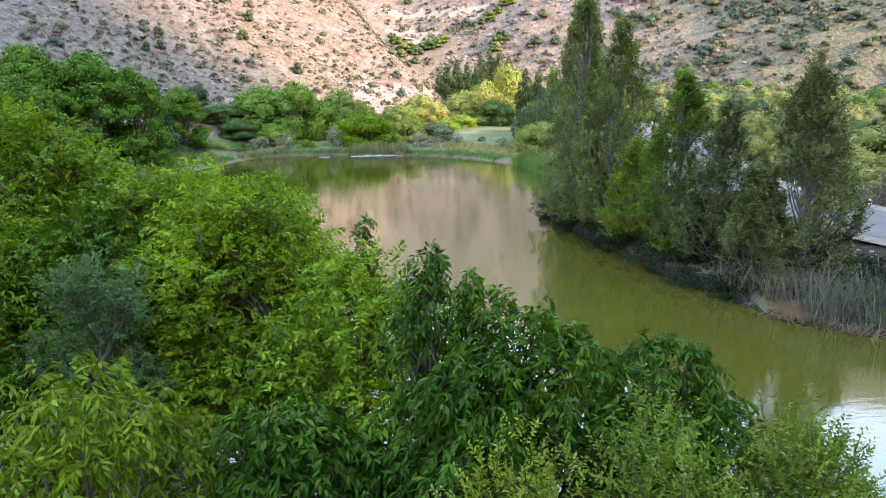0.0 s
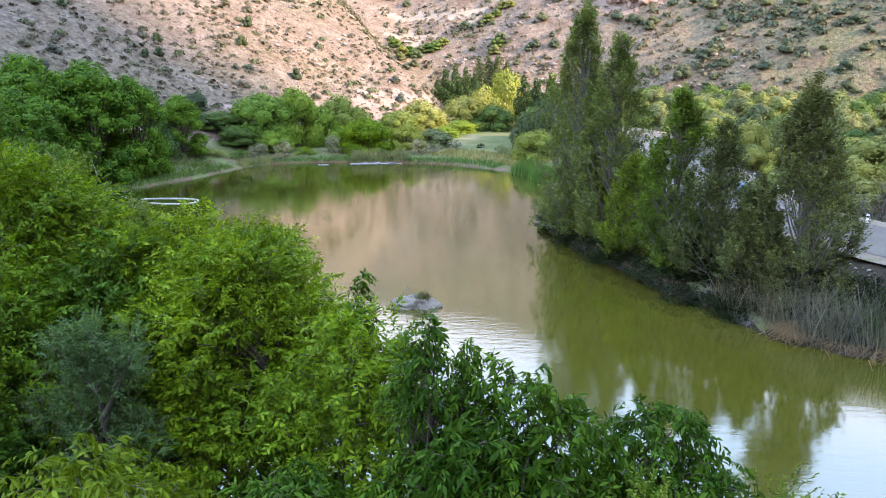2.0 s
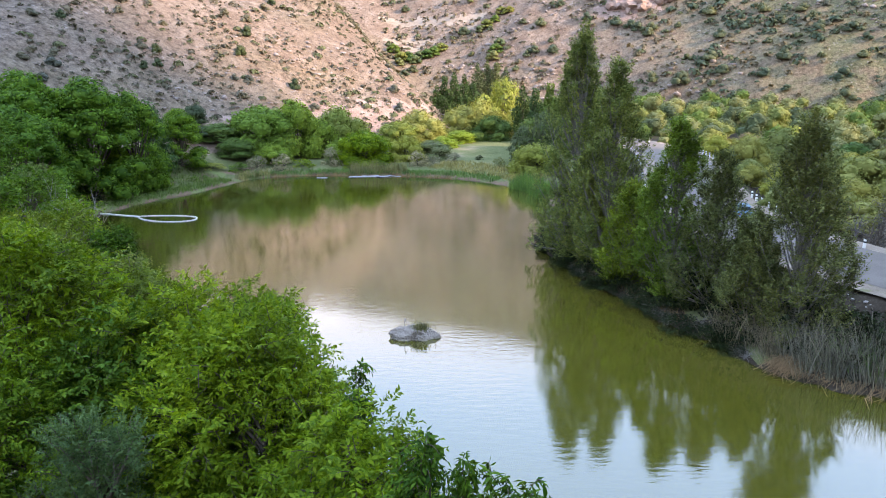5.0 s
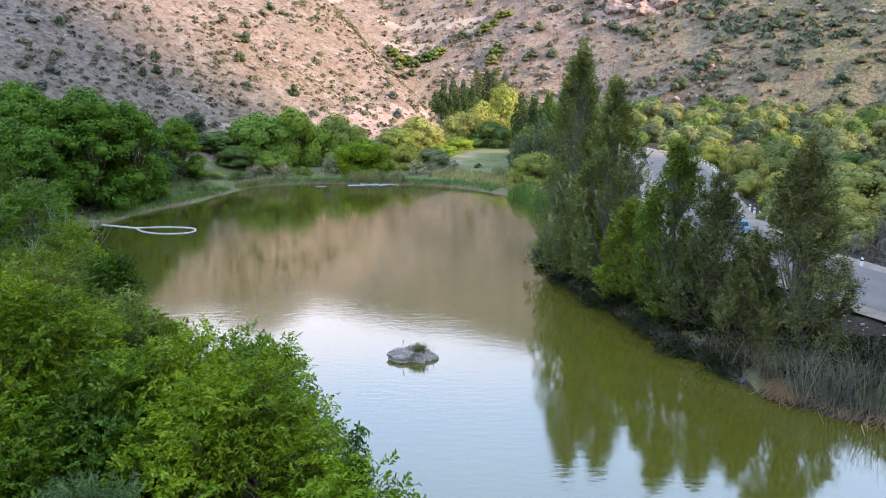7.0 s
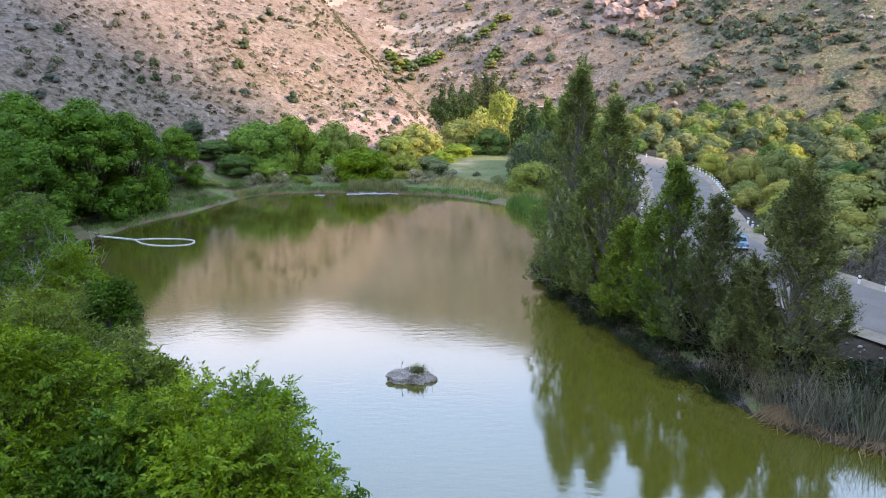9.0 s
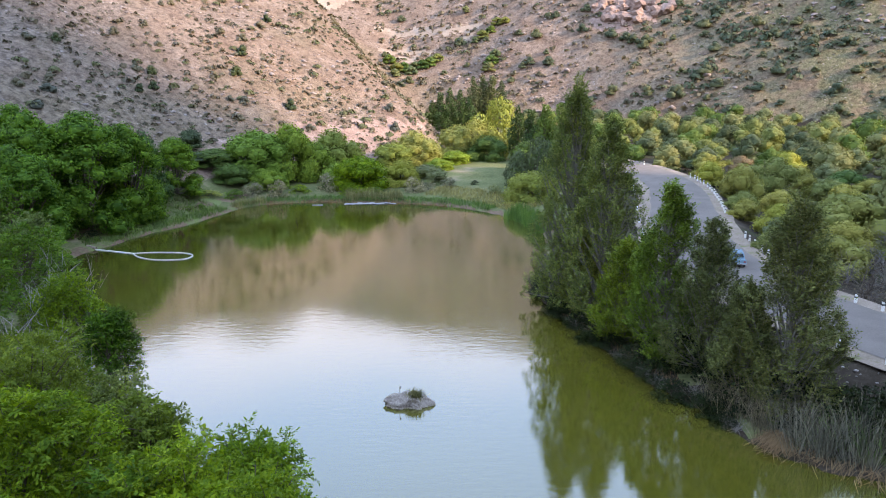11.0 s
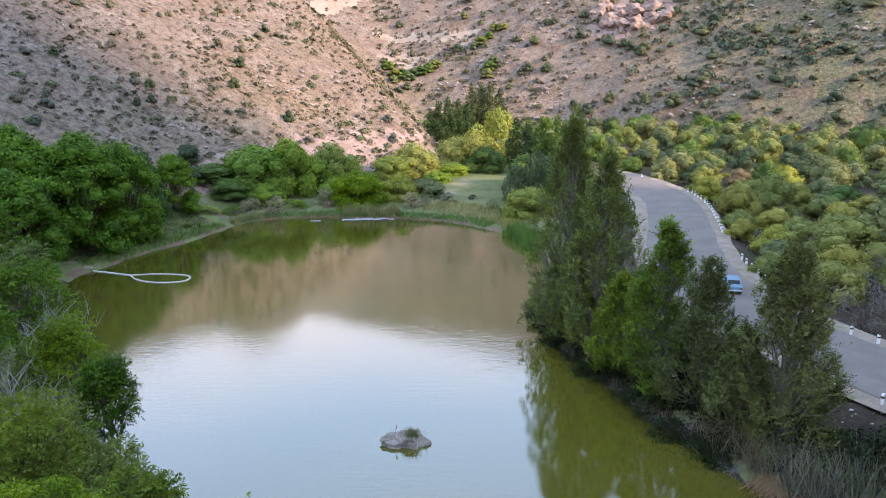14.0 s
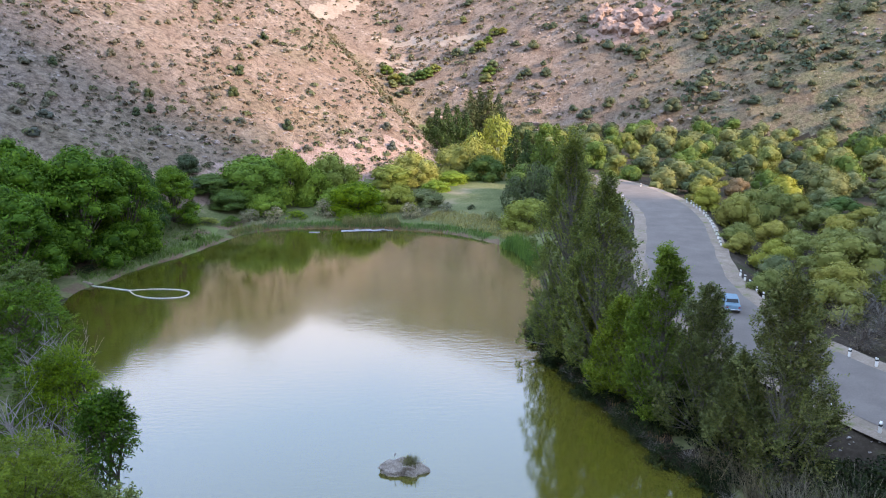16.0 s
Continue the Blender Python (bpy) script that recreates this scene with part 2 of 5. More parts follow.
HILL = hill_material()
MEADOW = simple_ground("meadow_grass", [(0.36, (0.060, 0.078, 0.026)), (0.5, (0.108, 0.122, 0.050)), (0.64, (0.182, 0.172, 0.086))], 0.12, 2.4,
                       patches=(0.09, 0.56, 0.68, (0.220, 0.185, 0.118)))
# wet soil, darkened further to carry the shade under the bank growth
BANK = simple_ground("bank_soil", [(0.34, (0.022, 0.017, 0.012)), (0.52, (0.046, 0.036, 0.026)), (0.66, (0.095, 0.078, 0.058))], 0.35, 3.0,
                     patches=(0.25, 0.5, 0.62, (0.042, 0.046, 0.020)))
SHORE_SOIL = simple_ground("shore_soil", [(0.34, (0.080, 0.054, 0.036)), (0.52, (0.145, 0.100, 0.068)), (0.66, (0.22, 0.160, 0.112))], 0.35, 3.0,
                           patches=(0.25, 0.48, 0.60, (0.13, 0.16, 0.06)))
PALE = simple_ground("pale_earth", [(0.35, (0.200, 0.152, 0.110)), (0.5, (0.280, 0.222, 0.168)), (0.65, (0.36, 0.295, 0.234))], 0.1, 0.9)
CLIFF = simple_ground("cliff_rock", [(0.33, (0.180, 0.122, 0.096)), (0.5, (0.290, 0.205, 0.165)), (0.66, (0.38, 0.290, 0.245))], 0.25, 1.6, 1.0, 0.5)
ROCK = simple_ground("lake_rock_stone", [(0.33, (0.105, 0.084, 0.066)), (0.5, (0.235, 0.198, 0.165)), (0.66, (0.39, 0.345, 0.300))], 1.2, 6.0, 0.9, 0.1)
STONE = simple_ground("grey_stone", [(0.33, (0.20, 0.18, 0.165)), (0.5, (0.36, 0.33, 0.305)), (0.66, (0.50, 0.465, 0.43))], 0.7, 5.0, 0.8, 0.1)
HILL_STONE = simple_ground("hill_stone", [(0.33, (0.15, 0.125, 0.110)), (0.5, (0.25, 0.21, 0.185)), (0.66, (0.37, 0.325, 0.295))], 0.5, 3.0, 0.8, 0.2)
GRAVEL = simple_ground("gravel_shoulder", [(0.35, (0.155, 0.122, 0.092)), (0.5, (0.230, 0.185, 0.143)), (0.65, (0.305, 0.252, 0.200))], 0.5, 7.0, 0.5, 0.05,
                       patches=(0.6, 0.58, 0.7, (0.14, 0.15, 0.06)))
ASPHALT = simple_ground("worn_asphalt", [(0.33, (0.124, 0.108, 0.094)), (0.5, (0.158, 0.138, 0.121)), (0.67, (0.198, 0.174, 0.154))], 0.3, 9.0, 0.3, 0.02)


def water_material():
    m, nt, out = mat_new("lake_water")
    v = place_vec(nt)
    silt = noise_tex(nt, 0.05, 3.0, 0.5, v)
    col = ramp(nt, silt.outputs["Fac"], [(0.35, (0.072, 0.068, 0.008)), (0.65, (0.088, 0.082, 0.012))])
    mp = nt.nodes.new("ShaderNodeMapping")
    mp.inputs["Scale"].default_value = (0.55, 1.6, 1.0)
    nt.links.new(v, mp.inputs["Vector"])
    rip = noise_tex(nt, 1.5, 3.0, 0.6, mp.outputs["Vector"])
    where = noise_tex(nt, 0.045, 2.0, 0.5, v)
    amp = ramp(nt, where.outputs["Fac"], [(0.42, (0.25, 0.25, 0.25)), (0.62, (1, 1, 1))])
    h = mixc(nt, 1.0, rip.outputs["Fac"], amp, "MULTIPLY")
    bp = nt.nodes.new("ShaderNodeBump")
    bp.inputs["Strength"].default_value = 0.10
    bp.inputs["Distance"].default_value = 0.12
    nt.links.new(h, bp.inputs["Height"])
    d = nt.nodes.new("ShaderNodeBsdfDiffuse")
    nt.links.new(col, d.inputs["Color"])
    g = nt.nodes.new("ShaderNodeBsdfGlossy")
    g.inputs["Roughness"].default_value = 0.065
    nt.links.new(bp.outputs["Normal"], g.inputs["Normal"])
    f = nt.nodes.new("ShaderNodeLayerWeight")
    f.inputs["Blend"].default_value = 0.5
    nt.links.new(bp.outputs["Normal"], f.inputs["Normal"])
    gloss = ramp(nt, f.outputs["Facing"], [(0.0, (0.10, 0.10, 0.10)), (0.45, (0.21, 0.21, 0.21)), (0.66, (0.34, 0.34, 0.34)), (0.80, (0.68, 0.68, 0.68)), (1.0, (0.92, 0.92, 0.92))])
    mx = nt.nodes.new("ShaderNodeMixShader")
    nt.links.new(gloss, mx.inputs[0])
    nt.links.new(d.outputs["BSDF"], mx.inputs[1])
    nt.links.new(g.outputs["BSDF"], mx.inputs[2])
    nt.links.new(mx.outputs["Shader"], out.inputs["Surface"])
    return m


WATER = water_material()


def blade_material(name, a, b, tr=0.2):
    return leaf_material(name, a, b, tr, 0.2)


REED_GREY = blade_material("reed_grey", (0.075, 0.064, 0.050), (0.33, 0.290, 0.235))
REED_GREEN = blade_material("reed_green", (0.060, 0.135, 0.030), (0.150, 0.245, 0.065))
REED_DEAD = blade_material("reed_dead", (0.15, 0.092, 0.055), (0.32, 0.215, 0.135))
GRASS_DRY = blade_material("grass_dry", (0.20, 0.18, 0.07), (0.36, 0.32, 0.15))
GRASS_GREEN = blade_material("grass_green", (0.075, 0.14, 0.025), (0.18, 0.25, 0.06))


def plain(name, color, rough=0.6, spec=0.4, metal=0.0, grain=14.0, amount=0.18):
    m, nt, out = mat_new(name)
    v = nt.nodes.new("ShaderNodeTexCoord").outputs["Object"]
    n = noise_tex(nt, grain, 4.0, 0.6, v)
    lo, hi = 1.0 - amount, 1.0 + amount * 0.4
    col = ramp(nt, n.outputs["Fac"], [(0.3, tuple(c * lo for c in color)), (0.65, tuple(min(1, c * hi) for c in color))])
    principled(nt, out, col, rough, n.outputs["Fac"], 0.1, 0.01, spec, metal)
    return m


WHITE_PAINT = plain("white_paint", (0.78, 0.77, 0.73), 0.6)
BLACK_PAINT = plain("black_paint", (0.03, 0.03, 0.03), 0.6)
FLOAT_WHITE = plain("float_white", (0.74, 0.74, 0.70), 0.5)
CAR_BLUE = plain("car_blue_paint", (0.17, 0.28, 0.35), 0.25, 0.5, 0.0, 3.0, 0.06)
GLASS_DARK = plain("car_glass", (0.03, 0.04, 0.045), 0.06, 0.6, 0.0, 3.0, 0.05)
CHROME = plain("chrome", (0.65, 0.66, 0.68), 0.18, 0.5, 1.0, 4.0, 0.05)
RUBBER = plain("tyre_rubber", (0.025, 0.025, 0.025), 0.8)
LAMP_RED = plain("tail_lamp_red", (0.35, 0.03, 0.02), 0.2)
TARP = plain("grey_tarp", (0.27, 0.26, 0.28), 0.55, 0.3, 0.0, 2.5, 0.4)
WOOD = plain("weathered_wood", (0.28, 0.22, 0.17), 0.85, 0.2, 0.0, 6.0, 0.4)

# ---- mesh helpers ----
def obj(name, me, material, parent=None, label=""):
    ob = new(name, me)
    if material is not None:
        for m in (material if isinstance(material, (list, tuple)) else [material]):
            me.materials.append(m)
    if parent is not None:
        ob.parent = parent
    if label:
        ob["label"] = label
    return ob


def mesh_np(name, verts, faces, smooth=False):
    """A mesh from an array of corners and an array of faces with the same number of corners each."""
    me = bpy.data.meshes.new(name)
    verts, faces = np.asarray(verts, np.float32), np.asarray(faces, np.int32)
    n, k = faces.shape
    me.vertices.add(len(verts))
    me.vertices.foreach_set("co", verts.ravel())
    me.loops.add(n * k)
    me.loops.foreach_set("vertex_index", faces.ravel())
    me.polygons.add(n)
    me.polygons.foreach_set("loop_start", np.arange(0, n * k, k, dtype=np.int32))
    me.polygons.foreach_set("loop_total", np.full(n, k, np.int32))
    if smooth:
        me.polygons.foreach_set("use_smooth", np.ones(n, bool))
    me.update(calc_edges=True)
    return me


def part(name, bm, material, parent, label=""):
    me = bpy.data.meshes.new(name)
    bm.to_mesh(me)
    bm.free()
    return obj(name, me, material, parent, label)


_tab = np.random.default_rng(5).random((256, 256))


def vnoise(x, y):
    xi, yi = np.floor(x).astype(int), np.floor(y).astype(int)
    fx, fy = x - xi, y - yi
    fx, fy = fx * fx * (3 - 2 * fx), fy * fy * (3 - 2 * fy)
    a, b = _tab[xi % 256, yi % 256], _tab[(xi + 1) % 256, yi % 256]
    c, d = _tab[xi % 256, (yi + 1) % 256], _tab[(xi + 1) % 256, (yi + 1) % 256]
    return (a * (1 - fx) + b * fx) * (1 - fy) + (c * (1 - fx) + d * fx) * fy - 0.5


def fbm(x, y, octaves=5, gain=0.5):
    s, amp = 0.0, 1.0
    for k in range(octaves):
        s = s + amp * vnoise(x * 2 ** k + 17.3 * k, y * 2 ** k + 9.1 * k)
        amp *= gain
    return s


# ---- the lie of the land ----
SHORE = [(-43.5, 87), (-41.5, 92), (-39.7, 97.8), (-37.5, 102.4), (-35.5, 106.6), (-32.8, 115), (-31, 119.2), (-27, 122.2), (-19.6, 123.6), (-12, 123),
         (-5.8, 122.4), (3.9, 118.6), (10, 112), (14.5, 104.5), (15.6, 97), (14.2, 86), (11.6, 76), (11.0, 70), (12.0, 63), (14.6, 53), (16.6, 46.8),
         (18.9, 42.8), (19.8, 39.5), (22.5, 36.7), (26.6, 34.4), (34.6, 30.9), (48, 26.6), (75, 20), (75, 8), (50, 9), (34, 12.5), (22, 15), (12, 16.5), (3, 17.5), (-4, 20),
         (-9.5, 25), (-14.5, 33), (-20, 42), (-26.5, 52.5), (-34, 65), (-41, 77)]
ROAD = [(62, 6), (46, 28), (36.5, 43), (31.2, 55), (29.2, 65), (29.3, 75), (31.4, 86), (35.2, 99), (39.0, 112), (41.4, 124), (42.2, 136), (41.2, 148), (37.5, 160), (31, 172)]
ROAD_Z = 3.0


def seg_dist(px, py, pts, closed):
    best = np.full(px.shape, 1e9)
    n = len(pts)
    for k in range(n if closed else n - 1):
        (ax, ay), (bx, by) = pts[k], pts[(k + 1) % n]
        dx, dy = bx - ax, by - ay
        t = np.clip(((px - ax) * dx + (py - ay) * dy) / (dx * dx + dy * dy), 0, 1)
        best = np.minimum(best, np.hypot(px - ax - t * dx, py - ay - t * dy))
    return best


def inside(px, py, pts):
    r = np.zeros(px.shape, bool)
    n = len(pts)
    for k in range(n):
        (ax, ay), (bx, by) = pts[k], pts[(k + 1) % n]
        if ay == by:
            continue
        c = (ay > py) != (by > py)
        r ^= c & (px < (bx - ax) * (py - ay) / (by - ay) + ax)
    return r


def smooth_line(pts, step=1.5, closed=False):
    p = np.array(pts, float)
    n = len(p)
    out = []
    for k in range(n if closed else n - 1):
        i = [(k + j) % n if closed else min(max(k + j, 0), n - 1) for j in (-1, 0, 1, 2)]
        a, b, c, d = p[i]
        m = max(2, int(np.hypot(*(c - b)) / step))
        for t in np.arange(m) / m:
            out.append(0.5 * (2 * b + (c - a) * t + (2 * a - 5 * b + 4 * c - d) * t * t + (3 * b - a - 3 * c + d) * t ** 3))
    if not closed:
        out.append(p[-1])
    return np.array(out)


SHORE_S = smooth_line(SHORE, 3.0, True)
SHORE_S = [tuple(q) for q in SHORE_S + 0.55 * np.c_[fbm(SHORE_S[:, 0] * 0.3, SHORE_S[:, 1] * 0.3), fbm(SHORE_S[:, 1] * 0.3, SHORE_S[:, 0] * 0.3 + 40)]]
ROAD_S = [tuple(q) for q in smooth_line(ROAD, 4.0)]


def smin(a, b, k):
    h = np.clip(0.5 + 0.5 * (b - a) / k, 0, 1)
    return b * (1 - h) + a * h - k * h * (1 - h)


def smax(a, b, k):
    return -smin(-a, -b, k)


def hill_height(x, y):
    """The slopes of the valley alone, with unseen ones added around it."""
    left = smin(-0.42 * x + 0.39 * y - 62.5, 12 - 0.98 * (x + 5) - 0.07 * (y - 205), 7.0)
    left = left + 5.0 * fbm(x * 0.025, y * 0.025, 4) + 1.0 * fbm(x * 0.11, y * 0.11, 4)
    left = smin(left, 74 - 0.6 * np.maximum(-82 - x, 0) + 8 * fbm(x * 0.012, y * 0.012, 3) - 0.08 * np.maximum(y - 300, 0), 12.0)
    right = 0.4255 * x + 0.7557 * y - 231.0
    right = right + 9.0 * fbm(x * 0.016 + 3, y * 0.016, 4) + 1.5 * fbm(x * 0.09, y * 0.09, 4)
    right = smin(right, 208 + 20 * fbm(x * 0.006, y * 0.006, 3), 25.0)
    near = -0.55 * y - 0.35 * x - 62 + 8.0 * fbm(x * 0.02, y * 0.02, 4)
    near = smin(near, 105 + 0 * x, 30.0)
    # unseen ridge added to block the sun; its edge runs along the sun's azimuth
    edge = 0.4067 * (x - 179) + 0.9135 * (y - 61)
    side = smin(2.2 * (x - 98) + 6.0 * fbm(x * 0.02, y * 0.02, 4), 110 - 5.0 * edge, 14.0)
    side = smin(side, 235 + 10 * fbm(x * 0.01, y * 0.01, 3), 30.0)
    back = 209 - 0.62 * np.hypot(x + 150, y - 600) + 9.0 * fbm(x * 0.012, y * 0.012, 4)
    return smax(smax(smax(smax(left, right, 3.0), near, 6.0), side, 6.0), back, 6.0)


def land(x, y):
    x, y = np.asarray(x, float), np.asarray(y, float)
    d = seg_dist(x, y, SHORE_S, True)
    d = np.where(inside(x, y, SHORE_S), -d, d)
    flat = 0.22 + 1.0 * (1 - np.exp(-np.maximum(d, 0) / 5.0)) + 0.30 * fbm(x * 0.12, y * 0.12, 4) * np.clip(d / 4, 0, 1)
    flat = np.where(d < 0, np.maximum(0.1 + 0.45 * d, -2.2), flat)
    flat = flat + 0.012 * np.maximum(y - 130, 0) * (d > 0)
    flat = flat + 0.02 * np.maximum(x - 60, 0) * (d > 0)
    dr = seg_dist(x, y, ROAD_S, False)
    bank = ROAD_Z - 0.10 - np.maximum(dr - 6.0, 0) * 0.46 + 0.35 * fbm(x * 0.35, y * 0.35, 3) * np.clip(dr / 3 - 1.9, 0, 1)
    z = np.where(d > 0, np.maximum(flat, bank), flat)
    z = np.where(d > 0, smax(z, hill_height(x, y), 1.5), z)
    return np.where(dr < 6.0, ROAD_Z - 0.10, z)


def ground_at(x, y):
    return float(land(np.array([x]), np.array([y]))[0])


def axis(lo, hi, fine_lo, fine_hi, step):
    mid = np.arange(fine_lo, fine_hi + step, step)
    up, dn = [mid[-1]], [mid[0]]
    g = step
    while up[-1] < hi:
        g *= 1.16
        up.append(up[-1] + g)
    g = step
    while dn[-1] > lo:
        g *= 1.16
        dn.append(dn[-1] - g)
    return np.concatenate([dn[:0:-1], mid, up[1:]])


TRACKS = [([(-27.7, 369.2), (-12.8, 367.5), (3.9, 360.9), (21.4, 356.4)], 2.2),
          ([(-24.9, 350.7), (-12.4, 353.6), (-0.3, 349.6)], 1.7),
          ([(-21.4, 345.5), (-13.6, 347.1), (-5.6, 345.9)], 2.2),
          ([(-56.0, 381.0), (-50.7, 383.8), (-41.8, 396.0)], 5.0),
          ([(13.0, 348.7), (18.5, 352.5), (20.5, 356.0)], 1.8)]


def build_ground():
    gx, gy = axis(-2500, 2500, -112, 170, 1.6), axis(-2500, 2500, 6, 415, 1.7)
    X, Y = np.meshgrid(gx, gy)
    x, y = X.ravel(), Y.ravel()
    z = land(x, y)
    nx, ny = len(gx), len(gy)
    i = np.arange(nx * ny).reshape(ny, nx)
    f = np.stack([i[:-1, :-1], i[:-1, 1:], i[1:, 1:], i[1:, :-1]], -1).reshape(-1, 4)
    me = mesh_np("ground", np.c_[x, y, z], f, True)
    cx, cy, cz = x[f].mean(1), y[f].mean(1), z[f].mean(1)
    jit = 6.0 * fbm(cx * 0.3, cy * 0.3, 3)
    idx = np.where(cz > 3.6 + 0.012 * np.maximum(cy - 130, 0) + 0.02 * np.maximum(cx - 60, 0) + 0.15 * jit, 0, 1)
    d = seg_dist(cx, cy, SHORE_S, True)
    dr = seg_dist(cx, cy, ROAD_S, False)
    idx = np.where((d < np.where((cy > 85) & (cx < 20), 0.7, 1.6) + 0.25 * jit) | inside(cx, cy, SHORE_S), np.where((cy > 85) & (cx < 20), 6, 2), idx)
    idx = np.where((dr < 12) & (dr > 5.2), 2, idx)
    idx = np.where(dr <= 5.2, 4, idx)
    for pts, w in TRACKS:
        dt = seg_dist(cx, cy, pts, False)
        idx = np.where(dt < w + 0.35 * jit, 3, idx)
    dp = seg_dist(cx, cy, [(-47.5, 92.5), (-45.6, 99), (-42.6, 105), (-39.6, 110.5), (-36.6, 118), (-33.0, 124.5)], False)
    idx = np.where((dp < 0.9 + 0.3 * jit) & (idx == 1), 6, idx)
    dc = np.hypot((cx - 87) / 18, (cy - 325) / 10)
    idx = np.where(dc + 0.09 * jit < 1, 5, idx)
    foot = (cz > 3.6) & (cz + 0.5 * jit < 9.5 + 0.05 * (cx + 30)) & (cx > -56) & (cx < -2) & (cy < 215)
    idx = np.where(foot, 5, idx)
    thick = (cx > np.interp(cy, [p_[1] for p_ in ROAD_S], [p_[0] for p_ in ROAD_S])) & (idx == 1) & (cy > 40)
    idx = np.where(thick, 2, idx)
    me.polygons.foreach_set("material_index", idx.astype(np.int32))
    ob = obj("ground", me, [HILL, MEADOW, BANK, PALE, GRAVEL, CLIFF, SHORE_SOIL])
    tagged(ob, "valley floor with grass, sandy banks and dry stony hillsides", "ground", kind="structure")
    return ob


build_ground()

# the lake
_sh = np.array(smooth_line(SHORE, 3.0, True))
_c = _sh.mean(0)
bm = bmesh.new()
_n = _sh - np.roll(_sh, 1, 0)
_n = np.c_[_n[:, 1], -_n[:, 0]] / np.hypot(_n[:, 0], _n[:, 1])[:, None]
_sgn = 1.0 if inside(np.array([_sh[5, 0] - _n[5, 0]]), np.array([_sh[5, 1] - _n[5, 1]]), SHORE)[0] else -1.0
bm.faces.new([bm.verts.new((p[0], p[1], 0.0)) for p in _sh + _sgn * 1.2 * _n])
bmesh.ops.triangulate(bm, faces=bm.faces[:])
bmesh.ops.recalc_face_normals(bm, faces=bm.faces[:])
if sum(f_.normal.z for f_ in bm.faces) < 0:
    bmesh.ops.reverse_faces(bm, faces=bm.faces[:])
lake = part("water", bm, WATER, None)
tagged(lake, "calm olive green lake reflecting hillside and pale sky", "water", kind="structure")


def ribbon(name, line, half, z, material, crown=0.0, label="", category="road"):
    p = np.array(line)
    t = np.gradient(p, axis=0)
    t /= np.hypot(t[:, 0], t[:, 1])[:, None]
    nrm = np.c_[-t[:, 1], t[:, 0]]
    cols = np.linspace(-1, 1, 7)
    V = np.concatenate([np.c_[p + nrm * (half * c + 0.3 * fbm(p[:, :1] * 0.4 + 9 * c, p[:, 1:] * 0.4) * (abs(c) == 1)), np.full(len(p), z + crown * (1 - c * c))] for c in cols])
    n = len(p)
    F = [[a * n + k, a * n + k + 1, (a + 1) * n + k + 1, (a + 1) * n + k] for a in range(6) for k in range(n - 1)]
    me = mesh_np(name, V, F, True)
    ob = obj(name, me, material)
    if me.polygons[0].normal.z < 0:
        me.flip_normals()
    tagged(ob, label, category, kind="structure")
    return ob


ribbon("road_shoulder", smooth_line(ROAD, 1.5), 6.2, ROAD_Z - 0.07, GRAVEL, 0.02, "dusty gravel shoulder beside the asphalt")
ribbon("road", smooth_line(ROAD, 1.5), 4.4, ROAD_Z - 0.03, ASPHALT, 0.08, "worn grey asphalt country road curving along the lake")

# ---- plants ----
def unit(v):
    return v / np.maximum(np.linalg.norm(v, axis=-1, keepdims=True), 1e-9)


def tubes(paths, radii, sides):
    """Tapered tubes. paths: arrays of points; radii: one array per path."""
    V, F, n0 = [], [], 0
    ang = np.arange(sides) * 2 * math.pi / sides
    for p, r in zip(paths, radii):
        t = unit(np.gradient(p, axis=0))
        ref = np.where(np.abs(t[:, 2:3]) > 0.9, np.array([[1.0, 0, 0]]), np.array([[0, 0, 1.0]]))
        u = unit(np.cross(t, ref))
        w = np.cross(t, u)
        ring = p[:, None, :] + r[:, None, None] * (np.cos(ang)[None, :, None] * u[:, None, :] + np.sin(ang)[None, :, None] * w[:, None, :])
        V.append(ring.reshape(-1, 3))
        n = len(p)
        k, s = np.meshgrid(np.arange(n - 1), np.arange(sides), indexing="ij")
        a = n0 + k * sides + s
        b = n0 + k * sides + (s + 1) % sides
        F.append(np.stack([a, b, b + sides, a + sides], -1).reshape(-1, 4))
        n0 += n * sides
    return np.concatenate(V), np.concatenate(F)


def leaf_quads(p, a, nrm, length, width):
    """Kite-shaped, slightly folded leaves: base, side, tip, side."""
    s = unit(np.cross(a, nrm)) * width[:, None] * 0.5
    up = nrm * width[:, None] * 0.22
    mid = p + a * length[:, None] * 0.45
    V = np.stack([p, mid + s + up, p + a * length[:, None] - up * 0.6, mid - s + up], 1).reshape(-1, 3)
    return V, np.arange(len(V)).reshape(-1, 4)


